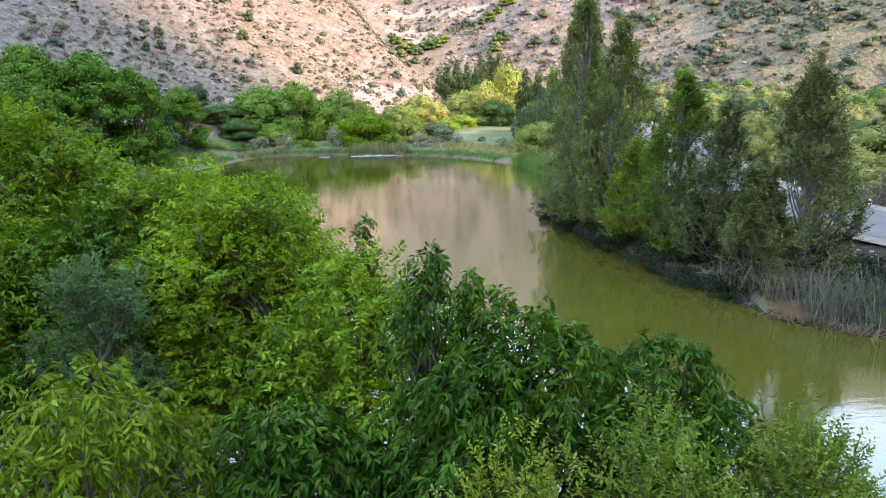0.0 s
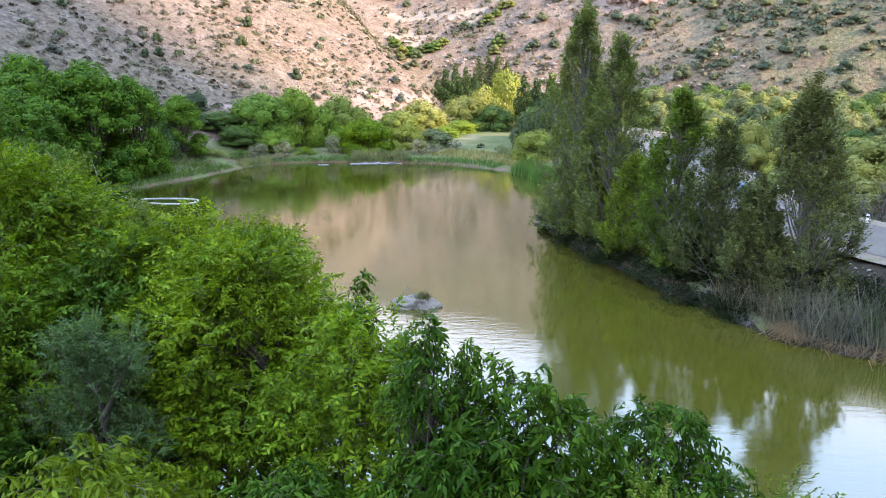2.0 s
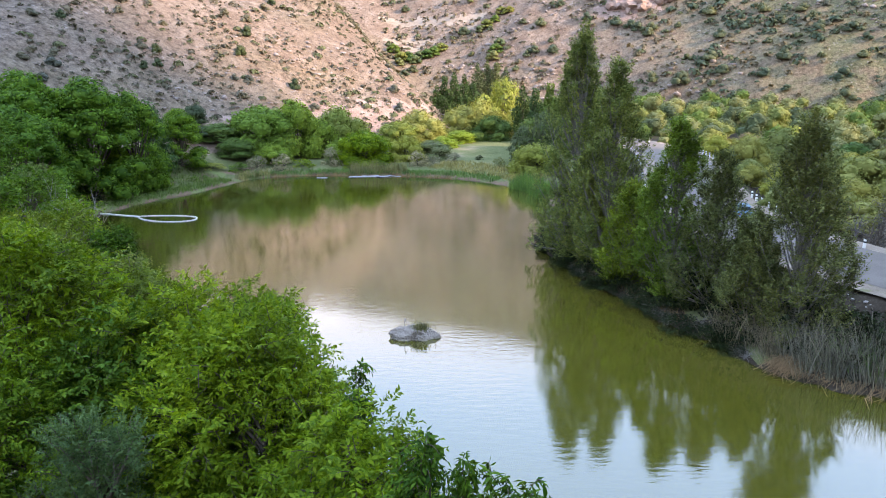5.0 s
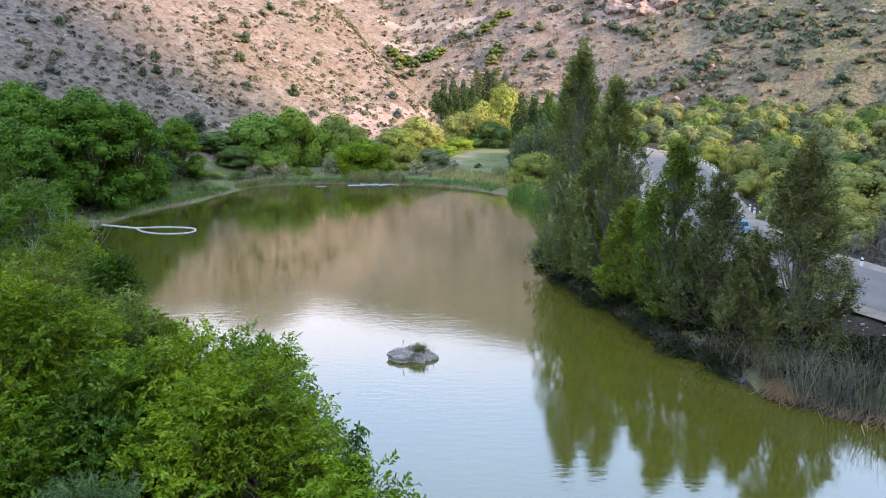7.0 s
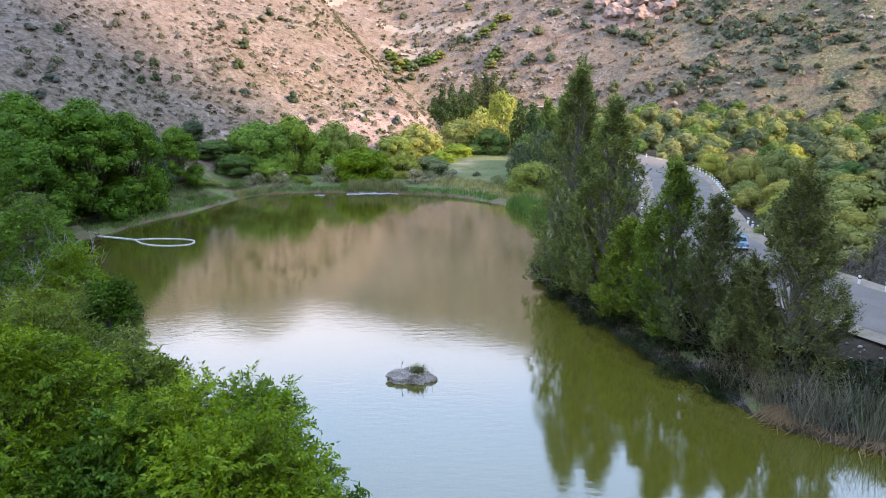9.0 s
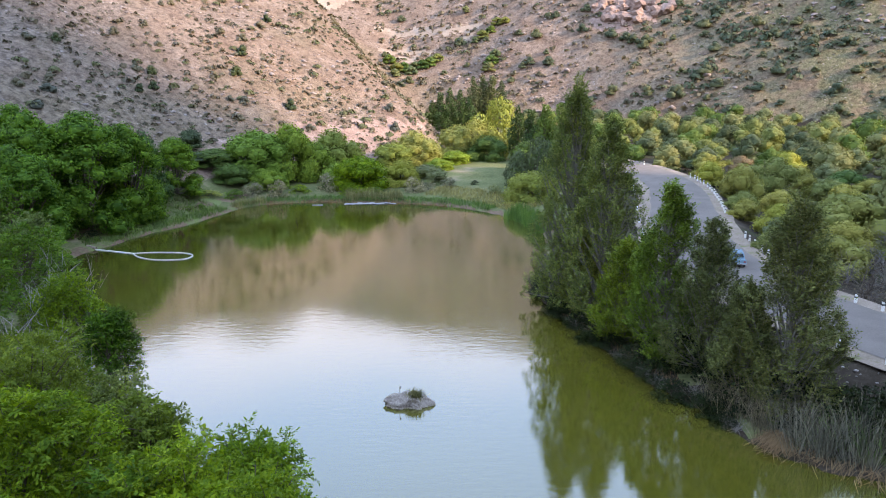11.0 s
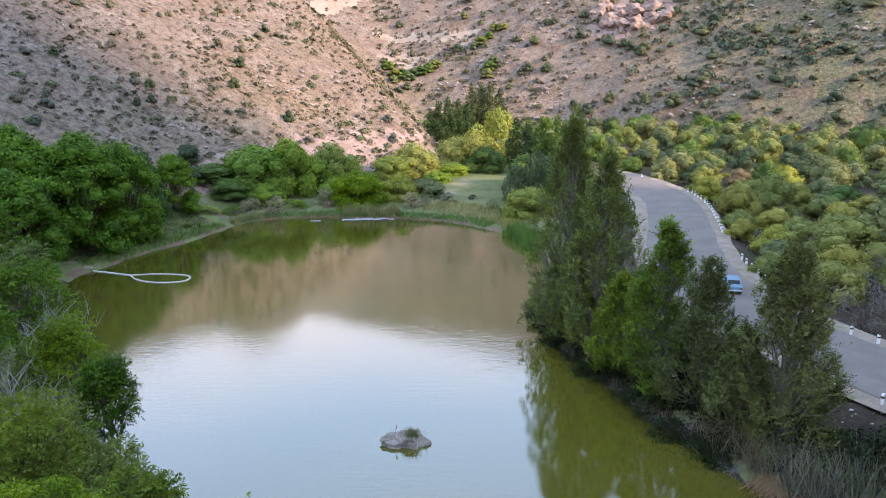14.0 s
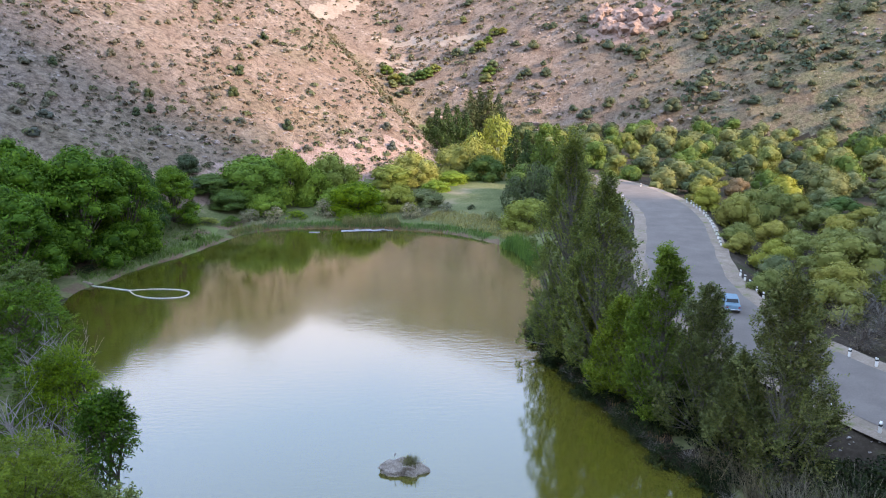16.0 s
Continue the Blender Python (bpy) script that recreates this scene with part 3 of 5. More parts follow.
def sprays(rng, base, way, length, per, leaf_len, leaf_wid, droop, angle=0.9):
    """Leafy twigs: leaves set alternately along each twig, which sags towards its tip."""
    n = len(base)
    t = (np.arange(per)[None, :] + rng.random((n, per)) * 0.6 + 0.4) / per
    sag = np.array([0, 0, -1.0]) * droop
    pos = base[:, None, :] + (way[:, None, :] * t[..., None] + sag * (t ** 2)[..., None]) * length[:, None, None]
    tan = unit(way[:, None, :] + 2 * sag * t[..., None])
    ref = unit(rng.normal(size=(n, 1, 3)) * 0.5 + np.array([0, 0, 1.0]))
    side = unit(np.cross(tan, ref))
    sign = np.where(np.arange(per) % 2 == 0, 1.0, -1.0)[None, :, None]
    a = unit(tan * math.cos(angle) + side * sign * math.sin(angle) + rng.normal(size=(n, per, 3)) * 0.28 + sag * 0.7)
    nr = unit(np.cross(a, np.cross(np.broadcast_to(ref, a.shape), a)) + rng.normal(size=a.shape) * 0.3)
    m = n * per
    size = rng.uniform(0.65, 1.2, m) * np.repeat(rng.uniform(0.8, 1.15, n), per)
    return leaf_quads(pos.reshape(-1, 3), a.reshape(-1, 3), nr.reshape(-1, 3), leaf_len * size, leaf_wid * size)


ENV = {
    "dome": lambda u: np.sqrt(np.clip(1 - (u * 1.0) ** 2.6, 0, 1)) * (0.72 + 0.28 * np.clip(u * 3, 0, 1)),
    "round": lambda u: np.sqrt(np.clip(1 - (2 * u - 0.85) ** 2 / 1.35, 0.0, 1)),
    "cone": lambda u: (1 - u) ** 0.62 * (0.62 + 0.38 * np.clip(u * 4, 0, 1)) + 0.03,
    "spire": lambda u: (1 - u) ** 0.82 * (0.88 + 0.12 * np.clip(u * 4, 0, 1)) + 0.03,
    "plume": lambda u: np.clip(1 - u, 0, 1) ** 0.70 * (0.74 + 0.26 * np.clip(u * 3, 0, 1)) + 0.02,
    "column": lambda u: np.clip(1 - u ** 3.2, 0, 1) * (0.6 + 0.4 * np.clip(u * 3, 0, 1)),
    "fountain": lambda u: 0.45 + 0.55 * np.sin(np.clip(u * 1.25, 0, 1) * math.pi * 0.5) * np.sqrt(np.clip(1 - u ** 4, 0, 1)),
}


def plant_meshes(seed, h, R, zb, env, limbs, per_limb, per, leaf_len, leaf_wid, spray_len, droop=0.25, clump=0.22, rise=0.5, trunk_r=None, lean=0.0,
                 stems=1, fill=0.22, up=0.35, trunk_top=0.86, cap_share=0.0, coarse=False, fork=0.26):
    """Branch and leaf meshes of one plant that stands at the origin."""
    rng = np.random.default_rng(seed)
    trunk_r = trunk_r or 0.018 * h + 0.03
    paths, radii = [], []
    zs = np.linspace(0, 1, 8)
    axes = []
    for s in range(stems):
        off = rng.normal(size=2) * (0.0 if stems == 1 else 0.28 * R)
        wob = rng.normal(size=(8, 2)) * 0.02 * h * zs[:, None]
        ax = np.c_[off[0] * 1.2 * zs + wob[:, 0] + lean * zs ** 2 * h, off[1] * 1.2 * zs + wob[:, 1], zs * h * trunk_top * rng.uniform(0.85, 1.0) - 0.15 * (zs == 0)]
        axes.append(ax)
        paths.append(ax)
        radii.append(trunk_r * (1 - 0.93 * zs) * (1 if stems == 1 else 0.6) + 0.008)
    tv, tf = tubes(paths, radii, 5 if coarse else 7)
    u = (np.arange(limbs) + rng.random(limbs)) / limbs
    rng.shuffle(u)
    ang = np.arange(limbs) * 2.399963 + rng.normal(size=limbs) * 0.35
    wild = rng.uniform(0.62, 1.08, limbs) * (1 + 0.16 * np.sin(ang * 2 + seed) + 0.10 * np.sin(ang * 3 + 2 * seed))
    rad = R * ENV[env](u) * wild
    zz = zb + u * (h - zb) * rng.uniform(0.93, 1.04, limbs)
    # limbs that end in the upper surface of a broad crown
    cap = rng.random(limbs) < cap_share
    rho = np.sqrt(rng.random(limbs)) * 0.95
    rad = np.where(cap, R * rho * wild, rad)
    zz = np.where(cap, zb + (h - zb) * np.clip(1 - rho ** 2.4, 0, 1) ** 0.5 * rng.uniform(0.84, 1.04, limbs), zz)
    ends = np.c_[rad * np.cos(ang) + lean * h * u, rad * np.sin(ang), zz]
    lp, lr, P, W = [], [], [], []
    st = np.linspace(0, 1, 4 if coarse else 6)[:, None]
    for k in range(limbs):
        ax = axes[k % stems]
        z0 = max((0.10 if coarse else fork) * h, ends[k, 2] - rise * max(rad[k], 0.12 * R) - 0.28 * rng.random() * h)
        z0 = min(z0, ax[-1, 2] * 0.97)
        s0 = np.array([np.interp(z0, ax[:, 2], ax[:, 0]), np.interp(z0, ax[:, 2], ax[:, 1]), z0])
        mid = 0.5 * (s0 + ends[k]) + rng.normal(size=3) * 0.05 * R + np.array([0, 0, 0.10 * rad[k] * (1 if rise < 1 else -1)])
        path = s0 * (1 - st) ** 2 + 2 * mid * st * (1 - st) + ends[k] * st ** 2
        r0 = trunk_r * 0.38 * (1 - 0.6 * u[k])
        if not coarse or k % 3 == 0:
            lp.append(path)
            lr.append(r0 * (1 - 0.88 * st[:, 0]) + 0.004)
        ni = int(per_limb * fill)
        no = per_limb - ni
        ow = unit(np.array([ends[k, 0] - s0[0], ends[k, 1] - s0[1], 0.0]))
        # the leafy head of the limb: a rounded shell, fuller above and outside
        dv = unit(rng.normal(size=(no, 3)) + ow * 0.45 + np.array([0, 0, 0.55]))
        rl = clump * R * rng.uniform(0.7, 1.3) * (1 - 0.55 * u[k] if env in ("spire", "cone", "plume") else 1.0)
        tall = np.array([1, 1, 0.8 if up < 1 else 2.3])
        P.append(ends[k] - ow * rl * 0.5 + dv * tall * rl * rng.uniform(0.55, 1.05, (no, 1)))
        W.append(unit(dv + np.array([0, 0, up]) + rng.normal(size=(no, 3)) * 0.35))
        q = rng.uniform(0.4, 1.0, (ni, 1))
        pts = s0 * (1 - q) ** 2 + 2 * mid * q * (1 - q) + ends[k] * q ** 2
        P.append(pts + rng.normal(size=(ni, 3)) * clump * R * 0.4)
        W.append(unit(ow + np.array([0, 0, up]) + rng.normal(size=(ni, 3)) * 0.7))
    bv, bf = tubes(lp, lr, 3 if coarse else 4)
    P, W = np.concatenate(P), np.concatenate(W)
    P[:, 2] = np.maximum(P[:, 2], 0.15)
    L = spray_len * rng.uniform(0.6, 1.3, len(P))
    # fine twigs, as thin three-sided tubes, on part of the sprays
    pick = rng.random(len(P)) < (0.0 if coarse else 0.16)
    tw = [np.stack([b, b + w * l * 0.5 + np.array([0, 0, -droop * 0.25 * l]), b + w * l + np.array([0, 0, -droop * l])]) for b, w, l in zip(P[pick], W[pick], L[pick])]
    if tw:
        wv, wf = tubes(tw, [np.array([0.010, 0.007, 0.003]) * (1 + leaf_len * 3)] * len(tw), 3)
        allv = np.concatenate([tv, bv, wv])
        allf = np.concatenate([tf, bf + len(tv), wf + len(tv) + len(bv)])
    else:
        allv, allf = np.concatenate([tv, bv]), np.concatenate([tf, bf + len(tv)])
    lv, lf = sprays(rng, P, W, L, per, leaf_len, leaf_wid, droop)
    # bring the crown to its true height and spread
    fit_s = np.array([1, 1, 0]) * (R / np.percentile(np.hypot(lv[:, 0] - lean * h * lv[:, 2] / h, lv[:, 1]), 97)) + np.array([0, 0, h / np.percentile(lv[:, 2], 99.7)])
    lv, allv = lv * fit_s, allv * fit_s
    lv[:, 2] = np.maximum(lv[:, 2], 0.02)
    return mesh_np("trunk", allv, allf, True), mesh_np("crown", lv, lf)


def quad_ball(n=3):
    """A unit ball of 6 n * n four-sided faces."""
    g = np.linspace(-1, 1, n + 1) * 0.98
    V, F = [], []
    for ax in range(3):
        for sg in (-1.0, 1.0):
            u, v = np.meshgrid(np.tan(g * math.pi / 4), np.tan(g * math.pi / 4), indexing="ij")
            p = np.stack([np.full(u.size, sg), u.ravel() * sg, v.ravel()], 1)
            V.append(unit(np.roll(p, ax, 1)))
            i = np.arange((n + 1) ** 2).reshape(n + 1, n + 1)
            F.append(np.stack([i[:-1, :-1], i[1:, :-1], i[1:, 1:], i[:-1, 1:]], -1).reshape(-1, 4) + (len(V) - 1) * (n + 1) ** 2)
    return np.concatenate(V), np.concatenate(F)


BALL = quad_ball()


def shell_meshes(seed, h, R, zb, env, lobes, n, leaf_len, leaf_wid, lobe=0.42, droop=0.3, stems=3, stretch=1.0, rough=0.35, core=0.0):
    """A plant whose crown is a heap of rounded leafy heads, each covered with overlapping leaves."""
    rng = np.random.default_rng(seed)
    u = np.concatenate([(np.arange(lobes) + rng.random(lobes)) / lobes])
    rng.shuffle(u)
    ang = np.arange(lobes) * 2.399963 + rng.normal(size=lobes) * 0.4
    cap = rng.random(lobes) < 0.4
    u = np.where(rng.random(lobes) < 0.62, u * 0.36, u) if env == "dome" else u
    rho = np.sqrt(rng.random(lobes)) * 0.8
    lr = lobe * R * rng.uniform(0.65, 1.25, lobes)
    rad = np.where(cap, R * rho, R * ENV[env](u) * rng.uniform(0.75, 1.05, lobes)) - lr * 0.55
    rad = np.maximum(rad, 0.0)
    top = np.clip(1 - rho ** 2.4, 0, 1) ** 0.5
    if env in ("column", "spire", "cone"):
        rad, zz = np.maximum(R * ENV[env](u) * rng.uniform(0.7, 1.0, lobes) - lr * 0.6, 0), zb + u * (h - zb)
        lr = lr * (0.55 + 0.45 * ENV[env](u))
    else:
        zz = np.where(cap, zb + (h - zb) * top * rng.uniform(0.82, 1.0, lobes), zb + u * (h - zb)) - lr * 0.45
    c = np.c_[rad * np.cos(ang), rad * np.sin(ang), np.maximum(zz, 0.35 * lr)]
    area = lr ** 2
    k = rng.choice(lobes, n * 2, p=area / area.sum())
    d = unit(rng.normal(size=(n * 2, 3)) + np.array([0, 0, 0.25]))
    sc = np.array([1, 1, stretch])
    bump = 1 + rough * 0.5 * (np.sin(d[:, 0] * 7 + k) * np.sin(d[:, 1] * 6 + 2 * k) + np.sin(d[:, 2] * 8 + 3 * k) * 0.6)
    p = c[k] + d * sc * (lr[k] * bump * rng.uniform(0.80, 1.06 if core == 0 else 1.14, n * 2))[:, None]
    keep = p[:, 2] > 0.0
    for j in range(lobes):
        q = (p - c[j]) / sc
        keep &= (np.linalg.norm(q, axis=1) > 0.78 * lr[j]) | (k == j)
    p, d, k = p[keep][:n], d[keep][:n], k[keep][:n]
    m = len(p)
    a = unit(np.cross(d, rng.normal(size=(m, 3))) + np.array([0, 0, -droop]) + d * 0.25)
    nr = unit(d + rng.normal(size=(m, 3)) * rough + np.array([0, 0, 0.25 if rough > 0.3 else 0.0]))
    size = rng.uniform(0.6, 1.25, m)
    lv, lf = leaf_quads(p, a, nr, leaf_len * size, leaf_wid * size)
    if core:
        # the close inner leafage of each head, as one lumpy mass
        bv, bf = BALL
        for j in range(lobes):
            lump = 1 + 0.10 * np.sin(bv[:, :1] * 5 + j) * np.sin(bv[:, 1:2] * 6 + 2 * j) + 0.08 * rng.normal(size=(len(bv), 1))
            lf = np.concatenate([lf, bf + len(lv)])
            lv = np.concatenate([lv, c[j] + bv * lump * sc * lr[j] * core])
    tz = np.linspace(0, 1, 5)
    paths, radii = [], []
    for s_ in range(stems):
        tgt = c[s_ * (lobes // stems)] * np.array([0.9, 0.9, 1.0])
        paths.append(np.c_[tgt[0] * tz ** 1.3, tgt[1] * tz ** 1.3, tgt[2] * tz - 0.15 * (tz == 0)])
        radii.append((0.016 * h + 0.02) * (1 - 0.85 * tz))
    for j in range(0, lobes, 2):
        b = np.array([0, 0, 0.25 * c[j, 2]])
        paths.append(np.stack([b, 0.5 * (b + c[j]) + np.array([0, 0, -0.05 * h]), c[j]]))
        radii.append((0.008 * h + 0.01) * np.array([1, 0.7, 0.3]))
    tv, tf = tubes(paths, radii, 4)
    fit_s = np.array([1, 1, 0]) * (R / np.percentile(np.hypot(lv[:, 0], lv[:, 1]), 97)) + np.array([0, 0, h / np.percentile(lv[:, 2], 99.7)])
    lv, tv = lv * fit_s, tv * fit_s
    lv[:, 2] = np.maximum(lv[:, 2], 0.02)
    return mesh_np("trunk", tv, tf, True), mesh_np("crown", lv, lf)


def plant(name, meshes, place, leaf, bark, label, category="tree", group="", turn=0.0, scale=1.0, sz=None, sink=0.1):
    """A plant from a pair of meshes, at a spot of the plan; its leaves and bark are chosen plant by plant."""
    x, y = place[:2]
    z = place[2] if len(place) > 2 else ground_at(x, y) - sink
    root = tagged(new(name), label, category, group)
    root.matrix_world = pose(x, y, z, 0, 0, turn) @ Matrix.Diagonal((scale, scale, sz or scale, 1))
    for pn, me, mat in (("trunk", meshes[0], bark), ("crown", meshes[1], LEAF[leaf] if isinstance(leaf, str) else leaf)):
        if not me.materials:
            me.materials.append(mat)
        o = new(pn, me)
        o.material_slots[0].link = "OBJECT"
        o.material_slots[0].material = mat
        o.parent = root
    return root


# -- the trees close below the camera --
def near_tree(name, seed, x, y, top, R, leaf, label, zb=3.2, env="dome", limbs=60, per_limb=40, per=12, ll=0.16, lw=0.055, sl=0.55, droop=0.3, clump=0.25, group="", bark=BARK, stems=2,
              category="tree", cap_share=0.48, **kw):
    g = ground_at(x, y) - 0.1
    me = plant_meshes(seed, top - g, R, zb, env, limbs, per_limb, per, ll, lw, sl, droop, clump, stems=stems, cap_share=cap_share, **kw)
    return plant(name, me, (x, y, g), leaf, bark, label, category, group)


near_tree("ash_tree", 11, -5.0, 17.6, 11.2, 3.7, "ash", "broad ash tree with fresh green feathery leaves on the shore", limbs=100, per_limb=46, per=13, ll=0.17, lw=0.068, clump=0.25)
near_tree("ash_tree", 12, -5.7, 20.75, 10.7, 3.0, "bright", "rounded bright green ash tree leaning over the water", limbs=76, per_limb=44, per=13, ll=0.17, lw=0.068, clump=0.26)
near_tree("ash_tree", 13, -11.4, 19.6, 13.0, 3.7, "ash", "tall leafy green ash tree on the shore", stems=1, limbs=96, per_limb=40, per=11, ll=0.185, lw=0.076, clump=0.25)
near_tree("ash_tree", 19, -15.0, 26.0, 12.2, 3.6, "willow", "dense olive green ash tree on the shore", limbs=60, per_limb=36, per=10, ll=0.20, lw=0.07, clump=0.26)
# darker leaves here stand for the shady hollow between the crowns
near_tree("ash_tree", 43, -8.6, 18.4, 10.9, 3.2, "grove", "leafy ash tree in the shore thicket, leaves darkened for the shady hollows", limbs=64, per_limb=38, per=12, ll=0.17, lw=0.068, clump=0.27)
near_tree("ash_tree", 44, -10.6, 24.2, 10.6, 2.6, "willow", "leafy olive green ash tree beside the water", limbs=54, per_limb=32, per=11, ll=0.185, lw=0.076, clump=0.27)
near_tree("ash_tree", 57, -7.1, 19.5, 11.5, 2.7, "ash", "leafy green ash tree at the water side of the thicket", limbs=58, per_limb=38, per=12, ll=0.17, lw=0.068, clump=0.27)
# walnut leaf colour used to darken this one as if shaded
near_tree("ash_tree", 46, -10.4, 12.6, 8.8, 2.8, "walnut", "low ash tree under the taller crowns, leaves darkened for their shade", limbs=54, per_limb=32, per=11, ll=0.185, lw=0.076, clump=0.28)
near_tree("ash_tree", 47, -1.7, 14.0, 10.2, 2.7, "ash", "young ash tree between walnut and taller ash", limbs=50, per_limb=38, per=12, ll=0.17, lw=0.068, clump=0.28)
near_tree("ash_tree", 48, -15.0, 19.5, 12.4, 3.2, "ash", "tall green ash tree at the back of the thicket", limbs=54, per_limb=32, per=11, ll=0.185, lw=0.076, clump=0.27)
near_tree("ash_tree", 49, -10.6, 16.3, 11.0, 2.5, "ash", "leafy green ash tree in front of a taller one", limbs=54, per_limb=38, per=11, ll=0.16, lw=0.058, clump=0.28)
# darker leaf colour again in place of shade inside the thicket
near_tree("ash_tree", 53, -12.6, 15.2, 11.6, 2.8, "grove", "leafy ash tree in the shore thicket, leaves darkened for the shady hollows", limbs=56, per_limb=36, per=11, ll=0.17, lw=0.068, clump=0.28)
near_tree("tamarisk", 14, -7.35, 14.4, 10.15, 1.5, "teal", "blue-green tamarisk between the ash trees", limbs=44, per_limb=44, per=14, ll=0.11, lw=0.03, sl=0.5, up=0.9, clump=0.25, category="shrub")
near_tree("walnut_tree", 15, 1.65, 10.9, 10.1, 2.8, "walnut", "dark green walnut tree with long drooping leaflets", limbs=70, per_limb=32, per=11, ll=0.22, lw=0.066, sl=0.5, droop=0.85, clump=0.25)
near_tree("walnut_tree", 41, -0.12, 11.45, 11.1, 0.85, "walnut", "walnut top with drooping leaflets above its neighbours", limbs=30, per_limb=12, per=9, ll=0.18, lw=0.058, sl=0.36, droop=0.75, clump=0.3, env="cone", cap_share=0.0, zb=7.2)
near_tree("walnut_tree", 56, 0.5, 11.45, 10.6, 0.5, "walnut", "arching walnut shoot with hanging leaflets", limbs=16, per_limb=12, per=9, ll=0.18, lw=0.058, sl=0.36, droop=0.75, clump=0.3, cap_share=0.3, zb=7.6)
near_tree("walnut_tree", 58, -1.67, 15.28, 10.79, 0.45, "walnut", "slim walnut shoot rising over the ash crown", limbs=16, per_limb=10, per=9, ll=0.17, lw=0.058, sl=0.34, droop=0.7, clump=0.3, env="cone", cap_share=0.0, zb=7.6)
near_tree("walnut_tree", 54, 3.9, 11.3, 9.5, 2.1, "walnut", "dark green walnut branch reaching over the water", limbs=48, per_limb=28, per=11, ll=0.21, lw=0.064, sl=0.5, droop=0.8, clump=0.27)
near_tree("walnut_tree", 55, 0.5, 10.3, 9.5, 1.8, "walnut", "leafy walnut bough between taller crowns", limbs=44, per_limb=28, per=11, ll=0.21, lw=0.064, sl=0.5, droop=0.8, clump=0.28)
near_tree("walnut_tree", 39, -2.6, 10.6, 8.6, 2.1, "walnut", "dark green walnut tree below the ash crowns", limbs=56, per_limb=30, per=11, ll=0.21, lw=0.064, sl=0.5, droop=0.8, clump=0.27)
near_tree("walnut_tree", 16, -5.4, 9.2, 9.8, 3.1, "young", "bright yellow-green young walnut tree", limbs=60, per_limb=34, per=11, ll=0.19, lw=0.058, sl=0.5, droop=0.85, clump=0.26)
near_tree("goat_willow", 17, 1.0, 8.2, 9.1, 1.9, "willow", "olive green goat willow with upright shoots", limbs=54, per_limb=28, per=13, ll=0.098, lw=0.042, sl=0.5, droop=0.05, up=1.4, clump=0.26, category="shrub")
near_tree("goat_willow", 18, 3.1, 8.9, 9.6, 2.1, "willow", "olive green goat willow with upright shoots above the water", limbs=54, per_limb=28, per=13, ll=0.098, lw=0.042, sl=0.5, droop=0.05, up=1.4, clump=0.26, category="shrub")
near_tree("goat_willow", 20, 5.4, 9.2, 9.1, 1.5, "willow", "low olive green goat willow at the water's edge", limbs=54, per_limb=28, per=13, ll=0.098, lw=0.042, sl=0.5, droop=0.05, up=1.4, clump=0.26, category="shrub")
near_tree("goat_willow", 42, 8.2, 9.6, 7.7, 1.9, "willow", "bushy olive green goat willow beside the walnut", limbs=54, per_limb=28, per=13, ll=0.098, lw=0.042, sl=0.5, droop=0.05, up=1.4, clump=0.26, category="shrub")
# walnut leaf colour puts the shade below the walnut into this willow
near_tree("goat_willow", 50, -1.4, 7.9, 8.4, 1.6, "walnut", "goat willow below the walnut, its leaves darkened for shade", limbs=54, per_limb=28, per=13, ll=0.098, lw=0.042, sl=0.5, droop=0.05, up=1.4, clump=0.26, category="shrub")
near_tree("goat_willow", 51, 4.2, 7.6, 8.5, 1.8, "willow", "olive green goat willow with upright shoots above the water", limbs=54, per_limb=28, per=13, ll=0.098, lw=0.042, sl=0.5, droop=0.05, up=1.4, clump=0.26, category="shrub")
near_tree("goat_willow", 52, 10.6, 10.2, 7.4, 1.6, "willow", "low olive green goat willow at the water's edge", limbs=54, per_limb=28, per=13, ll=0.098, lw=0.042, sl=0.5, droop=0.05, up=1.4, clump=0.26, category="shrub")

# -- along the near shore, further on --
near_tree("shore_willow", 21, -22.4, 43.6, 9.7, 2.6, "ash", "leafy green willow on the lake shore", limbs=52, per_limb=32, per=8, ll=0.21, lw=0.09)
near_tree("shore_willow", 22, -17.6, 31.0, 10.4, 3.2, "willow", "olive green willow on the lake shore", limbs=52, per_limb=32, per=8, ll=0.20, lw=0.09)
near_tree("shore_willow", 23, -11.8, 26.6, 10.4, 2.5, "tamarisk", "feathery grey-green willow beside the water", limbs=52, per_limb=32, per=8, ll=0.16, lw=0.09)
near_tree("shore_willow", 24, -17.9, 38.8, 8.9, 1.8, "walnut", "dark green willow overhanging the lake", limbs=52, per_limb=32, per=8, ll=0.21, lw=0.09)
near_tree("shore_willow", 25, -25.5, 47.5, 7.4, 2.5, "tamarisk", "grey-green willow on the lake shore", limbs=52, per_limb=32, per=8, ll=0.23, lw=0.11)
near_tree("shore_willow", 26, -32.5, 57.5, 10.0, 3.6, "grove", "leafy dark green willow on the lake shore", limbs=52, per_limb=32, per=8, ll=0.25, lw=0.12)
near_tree("shore_willow", 27, -38.0, 66.5, 9.0, 3.4, "tamarisk", "grey-green willow on the lake shore", limbs=52, per_limb=32, per=8, ll=0.26, lw=0.12)
near_tree("shore_willow", 28, -45.0, 72.5, 13.0, 4.4, "grove", "dark green willow on the lake shore", limbs=52, per_limb=32, per=8, ll=0.27, lw=0.14)
near_tree("shore_willow", 29, -27.5, 42.0, 12.4, 3.6, "grove", "tall dark green willow behind the lake shore", limbs=52, per_limb=32, per=8, ll=0.23, lw=0.11)
